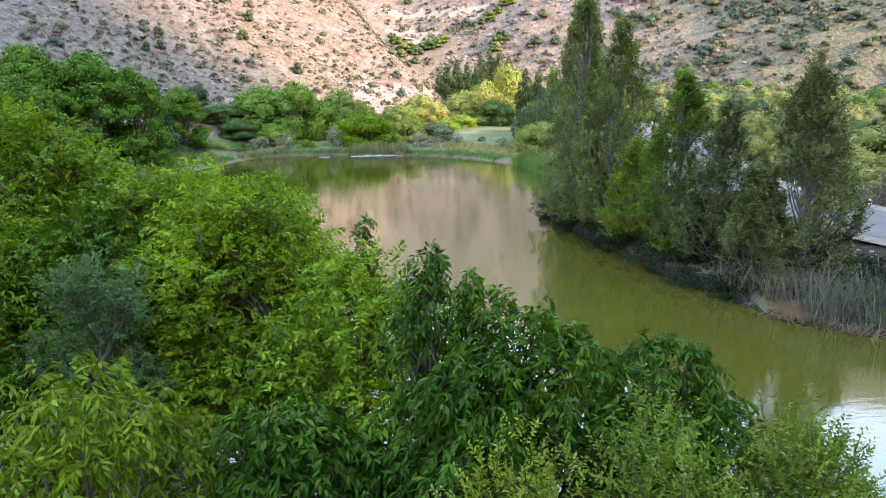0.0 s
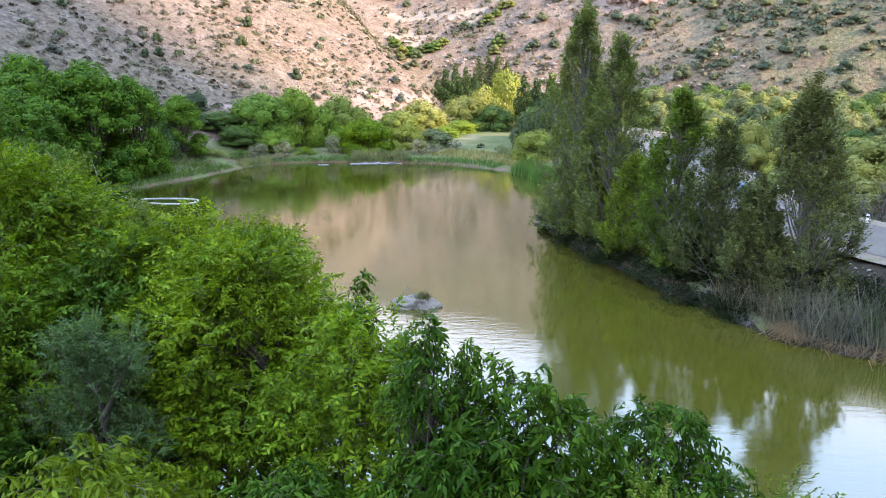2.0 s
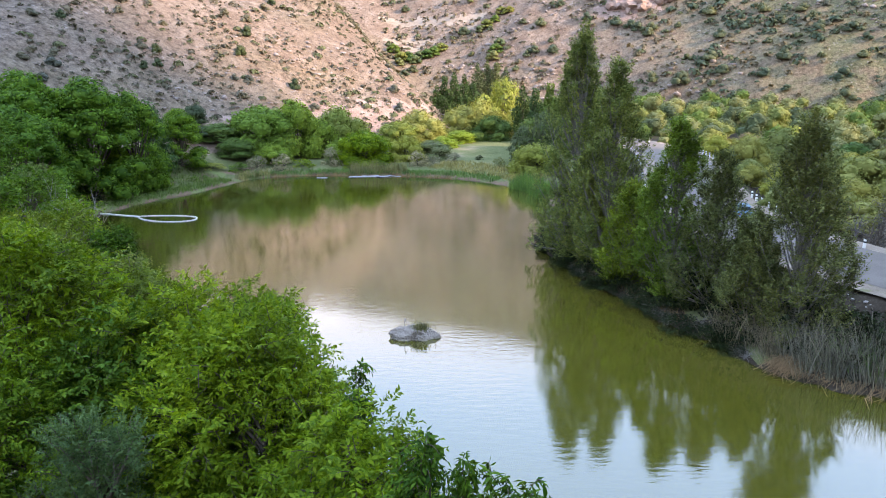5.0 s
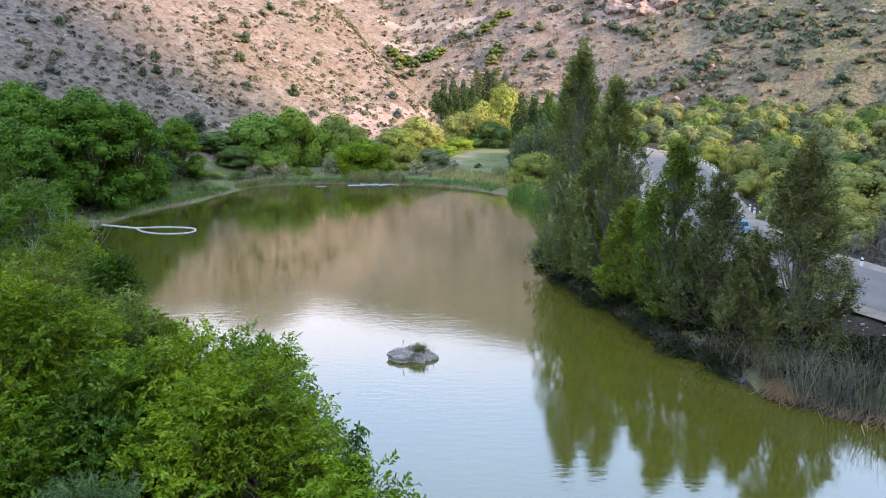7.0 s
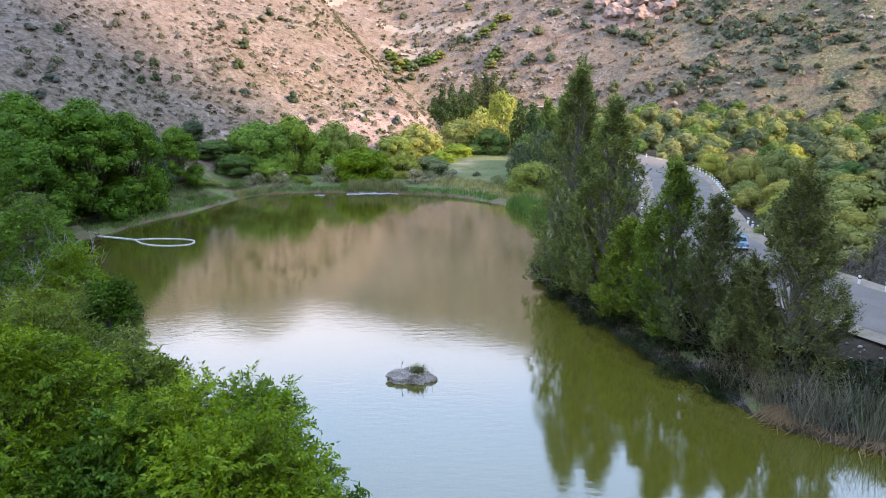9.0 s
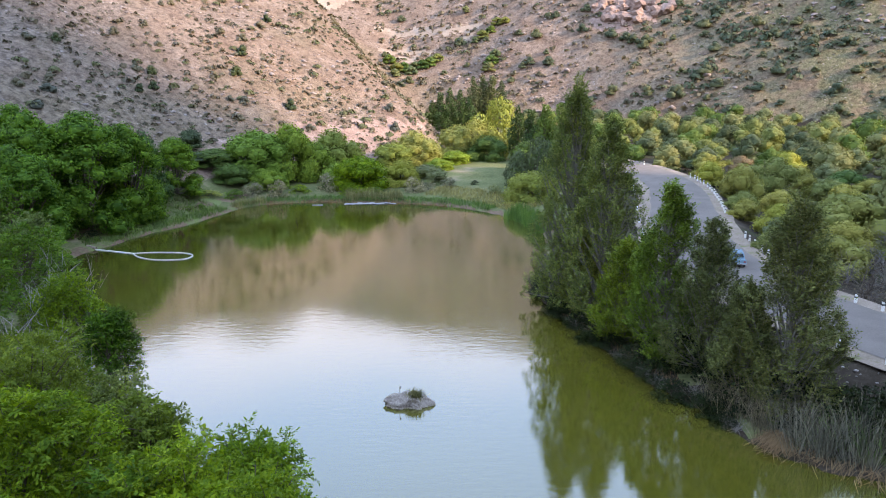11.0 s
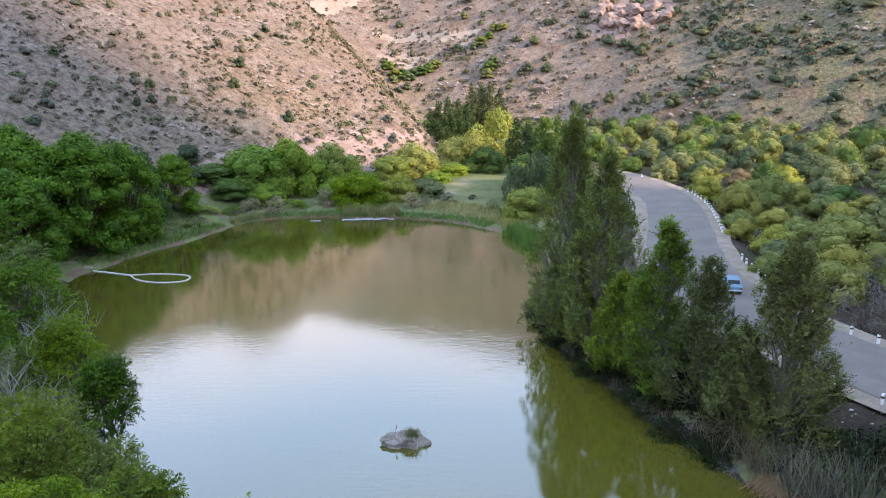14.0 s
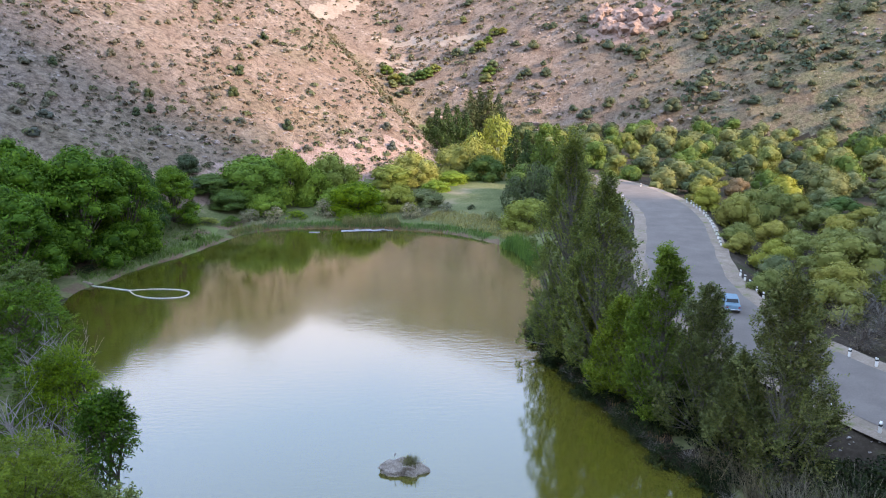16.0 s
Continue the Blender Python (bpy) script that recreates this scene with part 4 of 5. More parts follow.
near_tree("shore_willow", 30, -38.5, 56.0, 12.5, 4.2, "grove", "tall green willow behind the lake shore", limbs=52, per_limb=32, per=8, ll=0.26, lw=0.12)

# -- the far bank by the road --
rk = dict(bark=BARK_MID, stems=1, env="plume", up=1.5, rise=1.3, droop=0.0, clump=0.14, fill=0.34, fork=0.02, cap_share=0.0, group="poplars by the road", zb=0.3)
near_tree("poplar_tree", 31, 13.0, 66.0, 20.9, 4.2, "poplar", "tall slender poplar with thin top on the bank", limbs=153, per_limb=27, per=10, ll=0.2, lw=0.104, sl=0.7, **rk)
near_tree("poplar_tree", 32, 15.0, 60.6, 17.9, 3.8, "poplar", "tall poplar with a pale trunk on the bank", limbs=137, per_limb=27, per=10, ll=0.2, lw=0.104, sl=0.7, **rk)
near_tree("poplar_tree", 33, 17.4, 51.6, 13.8, 2.8, "poplar_green", "slim poplar with loose upright twigs", limbs=128, per_limb=27, per=10, ll=0.19, lw=0.091, sl=0.65, **rk)
near_tree("poplar_tree", 34, 19.6, 48.6, 11.8, 3.1, "poplar_dark", "small poplar with thin upright twigs", limbs=102, per_limb=27, per=10, ll=0.19, lw=0.091, sl=0.6, **rk)
near_tree("poplar_tree", 35, 22.2, 42.6, 14.7, 3.4, "poplar_dark", "dark feathery poplar beside the road", limbs=137, per_limb=27, per=10, ll=0.19, lw=0.091, sl=0.7, **rk)
near_tree("poplar_tree", 36, 20.4, 44.4, 8.6, 2.6, "poplar_dark", "small dark poplar beside the road", limbs=102, per_limb=27, per=10, ll=0.18, lw=0.091, sl=0.6, **rk)
near_tree("poplar_tree", 37, 15.6, 55.6, 8.8, 3.0, "poplar_green", "fresh green young poplar on the bank", limbs=96, per_limb=27, per=10, ll=0.19, lw=0.098, sl=0.6, **rk)
near_tree("poplar_tree", 38, 15.4, 71.5, 15.8, 3.0, "poplar", "poplar standing behind the tallest one", limbs=121, per_limb=27, per=10, ll=0.2, lw=0.104, sl=0.7, **rk)
near_tree("poplar_tree", 40, 13.6, 62.4, 8.0, 1.9, "poplar", "low olive green poplar overhanging the water", limbs=80, per_limb=27, per=10, ll=0.19, lw=0.098, sl=0.6, **rk)

# ---- plants built once and set out many times ----
PROTO = {
    "round_a": shell_meshes(101, 5.2, 3.6, 0.1, "dome", 40, 5200, 0.30, 0.20, 0.31, rough=0.42, core=0.70),
    "round_b": shell_meshes(102, 5.2, 3.4, 0.1, "dome", 36, 5200, 0.30, 0.20, 0.33, rough=0.42, core=0.70),
    "round_c": shell_meshes(103, 5.2, 3.8, 0.1, "dome", 44, 5200, 0.30, 0.20, 0.3, rough=0.42, core=0.70),
    "grove_a": shell_meshes(121, 15.0, 5.8, 0.3, "dome", 90, 11500, 0.36, 0.22, 0.2, 0.7, rough=0.36, core=0.62),
    "grove_b": shell_meshes(122, 15.0, 5.6, 0.3, "dome", 82, 11500, 0.36, 0.22, 0.21, 0.7, rough=0.36, core=0.62),
    "weep": shell_meshes(104, 10.0, 4.4, 0.6, "dome", 24, 4300, 0.60, 0.24, 0.36, 1.6, 2, 1.5),
    "column_a": shell_meshes(105, 14.0, 2.0, 0.6, "column", 26, 2200, 0.54, 0.34, 0.42, -1.2, 1, 2.0),
    "column_b": shell_meshes(106, 14.0, 2.4, 0.6, "column", 30, 2200, 0.56, 0.35, 0.40, -1.2, 1, 2.0),
    "scrub_a": shell_meshes(107, 4.0, 2.4, 0.1, "dome", 24, 2700, 0.21, 0.16, 0.36, stems=2, rough=0.34, core=0.78),
    "scrub_b": shell_meshes(108, 4.0, 2.2, 0.1, "dome", 19, 2700, 0.21, 0.16, 0.4, stems=2, rough=0.34, core=0.78),
    "scrub_c": shell_meshes(109, 4.0, 2.6, 0.1, "dome", 30, 2700, 0.21, 0.16, 0.33, stems=2, rough=0.34, core=0.78),
    "far_scrub_a": shell_meshes(114, 4.0, 2.3, 0.1, "dome", 15, 760, 0.34, 0.27, 0.42, rough=0.32, core=0.80),
    "far_scrub_b": shell_meshes(115, 4.0, 2.3, 0.1, "dome", 12, 760, 0.34, 0.27, 0.46, rough=0.32, core=0.80),
    "bare": plant_meshes(112, 3.0, 1.6, 0.1, "fountain", 34, 6, 2, 0.14, 0.03, 0.7, 0.0, 0.16, stems=4, up=1.0),
    "dead": plant_meshes(118, 5.0, 1.9, 0.2, "fountain", 76, 4, 1, 0.10, 0.02, 0.8, 0.0, 0.12, stems=5, up=1.0, trunk_r=0.17, fork=0.04),
    "cushion_a": shell_meshes(116, 3.0, 2.4, 0.1, "dome", 9, 380, 0.36, 0.28, 0.48, stems=2, rough=0.34, core=0.78),
    "cushion_b": shell_meshes(117, 3.0, 2.3, 0.1, "dome", 7, 380, 0.36, 0.28, 0.52, stems=2, rough=0.34, core=0.78),
    "low": shell_meshes(113, 2.4, 1.6, 0.05, "dome", 18, 1300, 0.19, 0.135, 0.36, rough=0.6),
}
BASE_H = {"grove_a": 15.0, "grove_b": 15.0, "round_a": 5.2, "round_b": 5.2, "round_c": 5.2, "weep": 10.0, "column_a": 14.0, "column_b": 14.0, "scrub_a": 4.0, "scrub_b": 4.0, "scrub_c": 4.0, "bare": 3.0, "low": 2.4, "cushion_a": 3.0, "cushion_b": 3.0, "dead": 5.0}
BASE_R = {"grove_a": 5.8, "grove_b": 5.6, "round_a": 3.6, "round_b": 3.4, "round_c": 3.8, "weep": 4.4, "column_a": 2.0, "column_b": 2.4, "scrub_a": 2.4, "scrub_b": 2.2, "scrub_c": 2.6, "bare": 1.6, "low": 1.6, "cushion_a": 2.4, "cushion_b": 2.3, "dead": 1.9}
rs = random.Random(4)


def set_out(name, proto, x, y, top, width, leaf, label, category="tree", group="", bark=BARK):
    g = ground_at(x, y) - 0.12
    s = width * 0.5 / BASE_R[proto] / 0.95
    return plant(name, PROTO[proto], (x, y, g), leaf, bark, label, category, group, rs.uniform(0, 360), s, max(0.4, (top - g) / BASE_H[proto]))


# the grove at the end of the near shore
G = "grove on the shore"
for x, y, top, w, leaf, pr in ((-51, 92, 17.0, 13.2, "grove_deep", "grove_a"), (-47, 98, 16.6, 13.2, "grove_deep", "grove_b"), (-43.8, 104, 14.6, 10.2, "grove_deep", "grove_a"), (-42, 118, 11.6, 8.4, "grove_deep", "grove_b"),
                               (-56, 84, 16.0, 13.2, "grove_deep", "grove_a"), (-49, 84, 13.5, 10.8, "grove_deep", "grove_b"), (-48, 108, 14.0, 10.8, "grove_deep", "grove_a"), (-57, 100, 17.5, 13.2, "grove_deep", "grove_a"),
                               (-50.5, 98.5, 12.5, 8.4, "grove", "grove_b"), (-62, 92, 17.5, 13.2, "grove_deep", "grove_b"), (-52, 76, 14.0, 10.8, "grove_deep", "grove_a")):
    set_out("broadleaf_tree", pr, x, y, top, w, leaf, "dense dark green broadleaf tree in the lakeside grove", group=G)
set_out("grey_willow", "weep", -44.4, 112.5, 13.0, 7.5, "teal", "grey-green willow at the edge of the grove")
set_out("broadleaf_tree", "round_a", -46.0, 103.5, 7.0, 7.5, "ash", "bright green rounded young tree in front of the grove", group=G)
set_out("broadleaf_tree", "round_b", -44.5, 109.5, 5.0, 6.0, "grove_deep", "low green tree at the grove's edge", group=G)

# trees beyond the far shore
G = "trees beyond the far shore"
for x, y, top, w, leaf, pr in ((-40.4, 133, 8.4, 8.8, "far_dark", "round_b"), (-33.0, 136, 11.4, 12.5, "far_green", "round_a"), (-27.0, 139, 12.3, 10.0, "far_green", "round_b"), (-19.2, 145, 10.9, 11.2, "olive", "round_c"),
                               (-22.5, 141, 8.5, 8.8, "far_green", "round_b"), (-13.3, 131, 7.1, 10.0, "bright", "round_a"), (-5.9, 135, 6.0, 6.9, "olive", "round_c"), (-1.0, 137.5, 4.6, 8.1, "scrub", "round_b"),
                               (-3.4, 163, 9.2, 11.2, "yellow", "round_c"), (-8.6, 158, 7.0, 8.8, "olive", "round_a"), (6.6, 176, 9.6, 11.2, "yellow", "round_a"), (11.6, 174, 11.0, 12.5, "yellow", "weep"),
                               (16.4, 188, 15.6, 16.2, "olive", "weep"), (13, 170, 7.5, 10.0, "far_dark", "round_b"), (19.0, 132.5, 10.3, 10.0, "scrub_dark", "weep"), (16.8, 119.5, 5.8, 8.8, "olive", "round_a"),
                               (24, 140, 9.0, 10.0, "far_dark", "round_c"), (-36.5, 130, 6.0, 7.5, "far_dark", "round_a"), (-30, 131, 5.0, 7.5, "far_green", "round_c"), (-17, 134, 5.5, 7.5, "far_green", "round_b"),
                               (-45, 128, 7.5, 8.8, "scrub_dark", "round_a"), (5, 165, 4.5, 7.5, "far_green", "round_b"), (21, 150, 8, 10.0, "far_dark", "round_b"), (28, 175, 10, 11.2, "far_dark", "round_a"),
                               (1.5, 155, 4.0, 6.2, "far_green", "round_c"), (30, 150, 8.0, 10.0, "scrub_dark", "round_c"), (-45.6, 137.0, 11.6, 4.6, "scrub_dark", "round_b")):
    set_out("shore_tree", pr, x, y, top, w, leaf, {"yellow": "yellow-green sunlit willow beyond the lake", "olive": "olive green rounded tree beyond the lake", "bright": "bright green rounded tree by the far shore",
                                                   "far_dark": "dark green tree beyond the lake", "scrub": "grey-green bush on the far shore", "scrub_dark": "dark grey-green willow beyond the lake"}.get(leaf, "green rounded tree beyond the lake"), group=G)
for x, y, top, w, leaf in ((14.5, 262, 20.5, 6, "scrub_dark"), (18, 264, 21.2, 6.5, "scrub_dark"), (21.5, 262, 20.6, 6.5, "scrub_dark"), (25, 265, 19, 6, "scrub_dark"), (2.5, 226, 16.0, 5, "spire"), (5.4, 227, 17.2, 5, "spire"),
                           (8.6, 228, 16.6, 5, "spire"), (11.5, 228, 14.5, 5, "spire"), (25.4, 163, 14.8, 4.6, "far_dark"), (22.6, 166, 13.6, 4.6, "spire"), (28.2, 161, 15.2, 4.6, "far_dark"), (20.0, 170, 14.2, 4.6, "spire"),
                           (31.0, 160, 13.5, 4.6, "olive"), (0.0, 226, 13.5, 4.6, "spire")):
    set_out("lombardy_poplar", rs.choice(("column_a", "column_b")), x, y, top, w, leaf, "narrow dark green poplar in a row up the valley", group="poplar row")
for x, y, top, w in ((-31.6, 125.4, 3.3, 4.2), (-27.0, 125.6, 3.6, 4.2), (-19.0, 130, 4.3, 4.4), (-3.4, 129, 3.7, 4.2), (3.2, 133, 2.9, 3.4), (-0.6, 129.5, 2.6, 3)):
    set_out("blossoming_tamarisk", "low", x, y, top, w, "bloom", "pale pink blossoming tamarisk shrub on the far shore", "shrub", "tamarisks")
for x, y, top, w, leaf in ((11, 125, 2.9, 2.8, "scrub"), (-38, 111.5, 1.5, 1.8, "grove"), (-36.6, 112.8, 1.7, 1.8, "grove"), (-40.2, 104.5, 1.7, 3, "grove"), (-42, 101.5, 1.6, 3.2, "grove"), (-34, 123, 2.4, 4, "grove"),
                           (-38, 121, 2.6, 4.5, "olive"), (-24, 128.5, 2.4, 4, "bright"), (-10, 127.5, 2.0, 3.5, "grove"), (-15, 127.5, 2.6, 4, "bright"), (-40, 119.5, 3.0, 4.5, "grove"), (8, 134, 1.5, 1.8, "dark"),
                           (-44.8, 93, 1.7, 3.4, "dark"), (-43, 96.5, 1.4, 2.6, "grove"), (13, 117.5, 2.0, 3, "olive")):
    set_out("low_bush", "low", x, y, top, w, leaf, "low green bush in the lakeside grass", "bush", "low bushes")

# undergrowth on the bank below the road
for k in range(64):
    f = (k / 63) ** 1.25
    i = f * 9.0
    edge = [(11.6, 74), (11.6, 68), (12.4, 62), (14, 56), (15.6, 51), (17.3, 46.6), (19.4, 43.0), (21.5, 41.5), (25, 38.5), (29, 36), (33, 34)]
    a, b = edge[int(i)], edge[int(i) + 1]
    t = i - int(i)
    back = rs.uniform(-0.9, 4.2)
    x, y = a[0] + (b[0] - a[0]) * t + back * 0.85, a[1] + (b[1] - a[1]) * t + back * 0.5
    hgt = rs.uniform(1.2, 2.8) if back > 1.2 else rs.uniform(1.0, 1.9)
    g = ground_at(x, y)
    bare = rs.random() < 0.2
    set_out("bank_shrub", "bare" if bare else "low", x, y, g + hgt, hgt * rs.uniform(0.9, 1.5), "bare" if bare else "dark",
            "leafless grey-brown shrub on the bank" if bare else "dark green shrub on the bank below the road, shade mixed into its colour", "shrub", "bank shrubs", BARK_MID if bare else BARK)
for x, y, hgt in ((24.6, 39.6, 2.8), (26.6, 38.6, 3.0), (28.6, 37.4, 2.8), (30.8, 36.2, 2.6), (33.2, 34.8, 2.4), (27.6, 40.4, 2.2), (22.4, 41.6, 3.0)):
    set_out("bank_shrub", "low", x, y, ground_at(x, y) + hgt, hgt * 1.5, "dark", "dense shrub behind the reeds, shade mixed into its dark colour", "shrub", "bank shrubs")
# low growth hanging over the water's edge
edge_line = smooth_line([(11.3, 73), (11.9, 64), (14.4, 54), (16.4, 47.4), (18.4, 43.4), (19.3, 41.0)], 1.0)
for k, (x, y) in enumerate(edge_line):
    x, y = x + rs.uniform(-0.5, 0.5), y + rs.uniform(-0.3, 0.3)
    hgt = rs.uniform(0.7, 1.6)
    bare = rs.random() < 0.3
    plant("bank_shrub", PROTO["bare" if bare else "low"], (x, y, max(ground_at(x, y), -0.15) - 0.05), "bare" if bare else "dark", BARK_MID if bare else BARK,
          "leafless grey-brown shrub on the bank" if bare else "dark green shrub hanging over the water's edge, shade mixed into its colour", "shrub", "bank shrubs", rs.uniform(0, 360), rs.uniform(0.6, 0.95), hgt / BASE_H["bare" if bare else "low"])
for x, y, top, w in ((-24.8, 48.2, 10.8, 5.0), (-23.4, 40.2, 10.2, 4.4), (-20.3, 39.0, 9.2, 3.6), (-27.4, 50.6, 9.4, 4.6), (-34.0, 61.5, 8.4, 5.0), (-41.5, 70, 8.0, 4.6), (-17.2, 33.6, 8.8, 3.4)):
    set_out("dry_shrub", "dead", x, y, top, w, "bare", "leafless grey shrub among the shore willows", "shrub", "dry shrubs", BARK_GREY)

# the thicket between the road and the hill
rs.seed(9)
spots, far_spots = [], []
cand = np.random.default_rng(9).uniform((34, 44), (165, 268), (7000, 2))
cand[:2600, 1] = 44 + (cand[:2600, 1] - 44) * 0.4
ROAD_Y, ROAD_X = [p_[1] for p_ in ROAD_S], [p_[0] for p_ in ROAD_S]
c_dr = seg_dist(cand[:, 0], cand[:, 1], ROAD_S, False)
fits = (cand[:, 0] < 52 + 0.62 * cand[:, 1]) & (c_dr > 7.8) & (hill_height(cand[:, 0], cand[:, 1]) < 6.0) & ((cand[:, 0] > np.interp(cand[:, 1], ROAD_Y, ROAD_X)) | (cand[:, 1] > 175))
taken = np.zeros((0, 2))
for (x, y), dr in zip(cand[fits].tolist(), c_dr[fits].tolist()):
    if len(taken) and np.min(np.hypot(taken[:, 0] - x, taken[:, 1] - y)) < 5.0 + 0.012 * y:
        continue
    taken = np.r_[taken, [[x, y]]]
    (spots if y < 150 else far_spots).append((x, y, dr))
for x, y, dr in spots:
    w = 4.6 + 4.2 * rs.random() ** 1.6 + 0.008 * y
    w = min(w, 2 * (dr - 5.6))
    hgt = min(w * rs.uniform(0.58, 0.92), 7.2)
    if dr < 26 and y > 70:
        leaf = rs.choice(("olive", "scrub_olive", "yellow", "scrub", "scrub_olive", "scrub", "scrub_olive"))
    elif dr < 26:
        leaf = rs.choice(("bare", "rust", "bare", "scrub_dark", "scrub"))
    else:
        leaf = rs.choice(("scrub", "scrub", "scrub_dark", "scrub_dark", "scrub_olive", "far_dark", "scrub"))
    if rs.random() < 0.025:
        leaf = "rust"
    set_out("thicket_shrub", "bare" if leaf == "bare" or (leaf == "rust" and y < 72) else rs.choice(("scrub_a", "scrub_b", "scrub_c")), x, y, ground_at(x, y) + hgt, w, leaf,
            {"olive": "yellow-green rounded shrub in the valley thicket", "scrub_olive": "olive rounded shrub in the valley thicket", "yellow": "yellow sunlit shrub in the valley thicket", "rust": "rusty brown shrub in the valley thicket", "bare": "leafless brown shrub in the valley thicket",
             "scrub_dark": "dark grey-green shrub in the valley thicket"}.get(leaf, "grey-green shrub in the valley thicket"), "shrub", "valley thicket")

for k, (x, y) in enumerate(((41.0, 68.2), (45.5, 72.1), (43.8, 66.3), (49.7, 80.8), (46.5, 78.8), (51.1, 78.8), (40.5, 62.7))):
    set_out("thicket_shrub", "dead" if k % 3 else "bare", x, y, ground_at(x, y) + 3.4 + 0.4 * (k % 3), 4.2, "rust", "rusty brown twiggy shrub beside the road", "shrub", "valley thicket", BARK_MID)


def far_thicket(leaf, picks, label):
    """The far part of the thicket, where one shrub can hardly be told from the next."""
    V, F, n0 = [], [], 0
    for x, y, dr in picks:
        me = PROTO[rs.choice(("far_scrub_a", "far_scrub_b"))][1]
        fq = np.empty(len(me.polygons) * 4, np.int32)
        me.polygons.foreach_get("vertices", fq)
        v = np.empty(len(me.vertices) * 3)
        me.vertices.foreach_get("co", v)
        v = v.reshape(-1, 3)
        w, a = rs.uniform(4.6, 7.4) + 0.006 * y, rs.uniform(0, 6.28)
        k = w * 0.5 / 2.3
        g = ground_at(x, y) - 0.12
        V.append(np.c_[(v[:, 0] * math.cos(a) - v[:, 1] * math.sin(a)) * k + x, (v[:, 0] * math.sin(a) + v[:, 1] * math.cos(a)) * k + y, v[:, 2] * k * rs.uniform(0.8, 1.1) + g])
        F.append(fq.reshape(-1, 4) + n0)
        n0 += len(v)
    tagged(obj("far_thicket", mesh_np("far_thicket", np.concatenate(V), np.concatenate(F)), LEAF[leaf]), label, "shrubs", kind="stuff")


far_thicket("scrub", far_spots[0::4], "grey-green shrubs crowding the far valley floor")
far_thicket("scrub_dark", far_spots[1::4], "dark grey-green shrubs crowding the far valley floor")
far_thicket("scrub_olive", far_spots[2::4], "olive shrubs crowding the far valley floor")
far_thicket("far_dark", far_spots[3::4], "dark green shrubs crowding the far valley floor")

# bushes dotted over the hillsides
rs.seed(12)
n_b, bush_spots = 0, np.zeros((0, 2))
while n_b < 250:
    if n_b < 90:
        x, y = rs.uniform(-120, 0), rs.uniform(95, 262)
    else:
        x, y = rs.uniform(-30, 215), rs.uniform(225, 420)
        if rs.random() > 0.35 + 0.0065 * x:
            continue
    hh = float(hill_height(np.array([x]), np.array([y]))[0])
    if hh < 4 or hh > 105:
        continue
    big = rs.random() ** 1.6
    w = 1.7 + 2.0 * big if n_b < 90 else 3.2 + 4.2 * big
    if len(bush_spots) and np.min(np.hypot(bush_spots[:, 0] - x, bush_spots[:, 1] - y)) < w * 0.9:
        continue
    bush_spots = np.r_[bush_spots, [[x, y]]]
    set_out("hill_bush", rs.choice(("cushion_a", "cushion_b")), x, y, ground_at(x, y) + w * rs.uniform(0.48, 0.66), w, "hill_dry" if n_b < 90 or big < 0.1 else "hill_bush",
            "rounded dark grey-green bush on the dry hillside" if big > 0.25 else "small grey-green bush on the dry hillside", "bush", "hillside bushes")
    n_b += 1
for x, y, w in ((-45.6, 180.1, 3.5), (-44.8, 169.5, 3.1), (-58.7, 155.3, 2.6), (-58.0, 146.9, 2.3), (-56.7, 150.6, 2.3), (-32.5, 168.5, 3.5), (-73.9, 148.1, 2.4), (-44.8, 203.6, 3.0)):
    set_out("hill_bush", "cushion_a", x, y, ground_at(x, y) + w * 0.72, w, "juniper", "rounded dark green juniper bush on the hillside", "bush", "hillside bushes")
for x, y, w in ((75.8, 314.9, 6.7), (86.2, 301.3, 6.5), (81.1, 311.0, 5.6), (89.2, 267.6, 8.1), (70.3, 284.3, 6.5), (126.4, 289.6, 6.5), (103.6, 265.2, 5.9), (95.6, 258.5, 4.8), (138.0, 281.5, 5.5), (137.0, 265.7, 5.2), (108.3, 283.4, 5.8), (87.9, 303.8, 6.0), (65.1, 324.3, 5.8), (55.9, 337.5, 5.4), (38.8, 318.1, 4.6), (33.5, 312.7, 4.0)):
    set_out("hill_bush", rs.choice(("cushion_a", "cushion_b")), x, y, ground_at(x, y) + w * 0.6, w, "hill_bush", "broad dark grey-green bush on the stony slope", "bush", "hillside bushes")


def scrub_specks(name, seed, n, region, lo, hi, mat, label, per=14):
    """Low cushions of dry scrub, too many to tell apart."""
    rng = np.random.default_rng(seed)
    x, y = rng.uniform(region[0], region[1], n), rng.uniform(region[2], region[3], n)
    ok = (hill_height(x, y) > 3.5) & (fbm(x * 0.06, y * 0.06 + 3, 4) + rng.normal(size=n) * 0.25 > -0.1)
    x, y = x[ok], y[ok]
    n = len(x)
    r = (lo + (hi - lo) * rng.random(n) ** 2.5)[:, None]
    d = unit(rng.normal(size=(n, per, 3)) + np.array([0, 0, 0.6]))
    d[..., 2] = np.abs(d[..., 2])
    c = np.stack([x, y, land(x, y)], -1)[:, None, :] + d * r[..., None] * np.array([1, 1, 0.75]) * rng.uniform(0.8, 1.0, (n, per, 1))
    m = n * per
    a = unit(np.cross(d.reshape(-1, 3), rng.normal(size=(m, 3))) + d.reshape(-1, 3) * 0.2)
    nr = unit(d.reshape(-1, 3) + rng.normal(size=(m, 3)) * 0.4)
    size = np.repeat(r[:, 0], per) * rng.uniform(0.6, 1.0, m) * (4.5 / per ** 0.5)
    V, F = leaf_quads(c.reshape(-1, 3) - a * size[:, None] * 0.45, a, nr, size, size * 0.85)
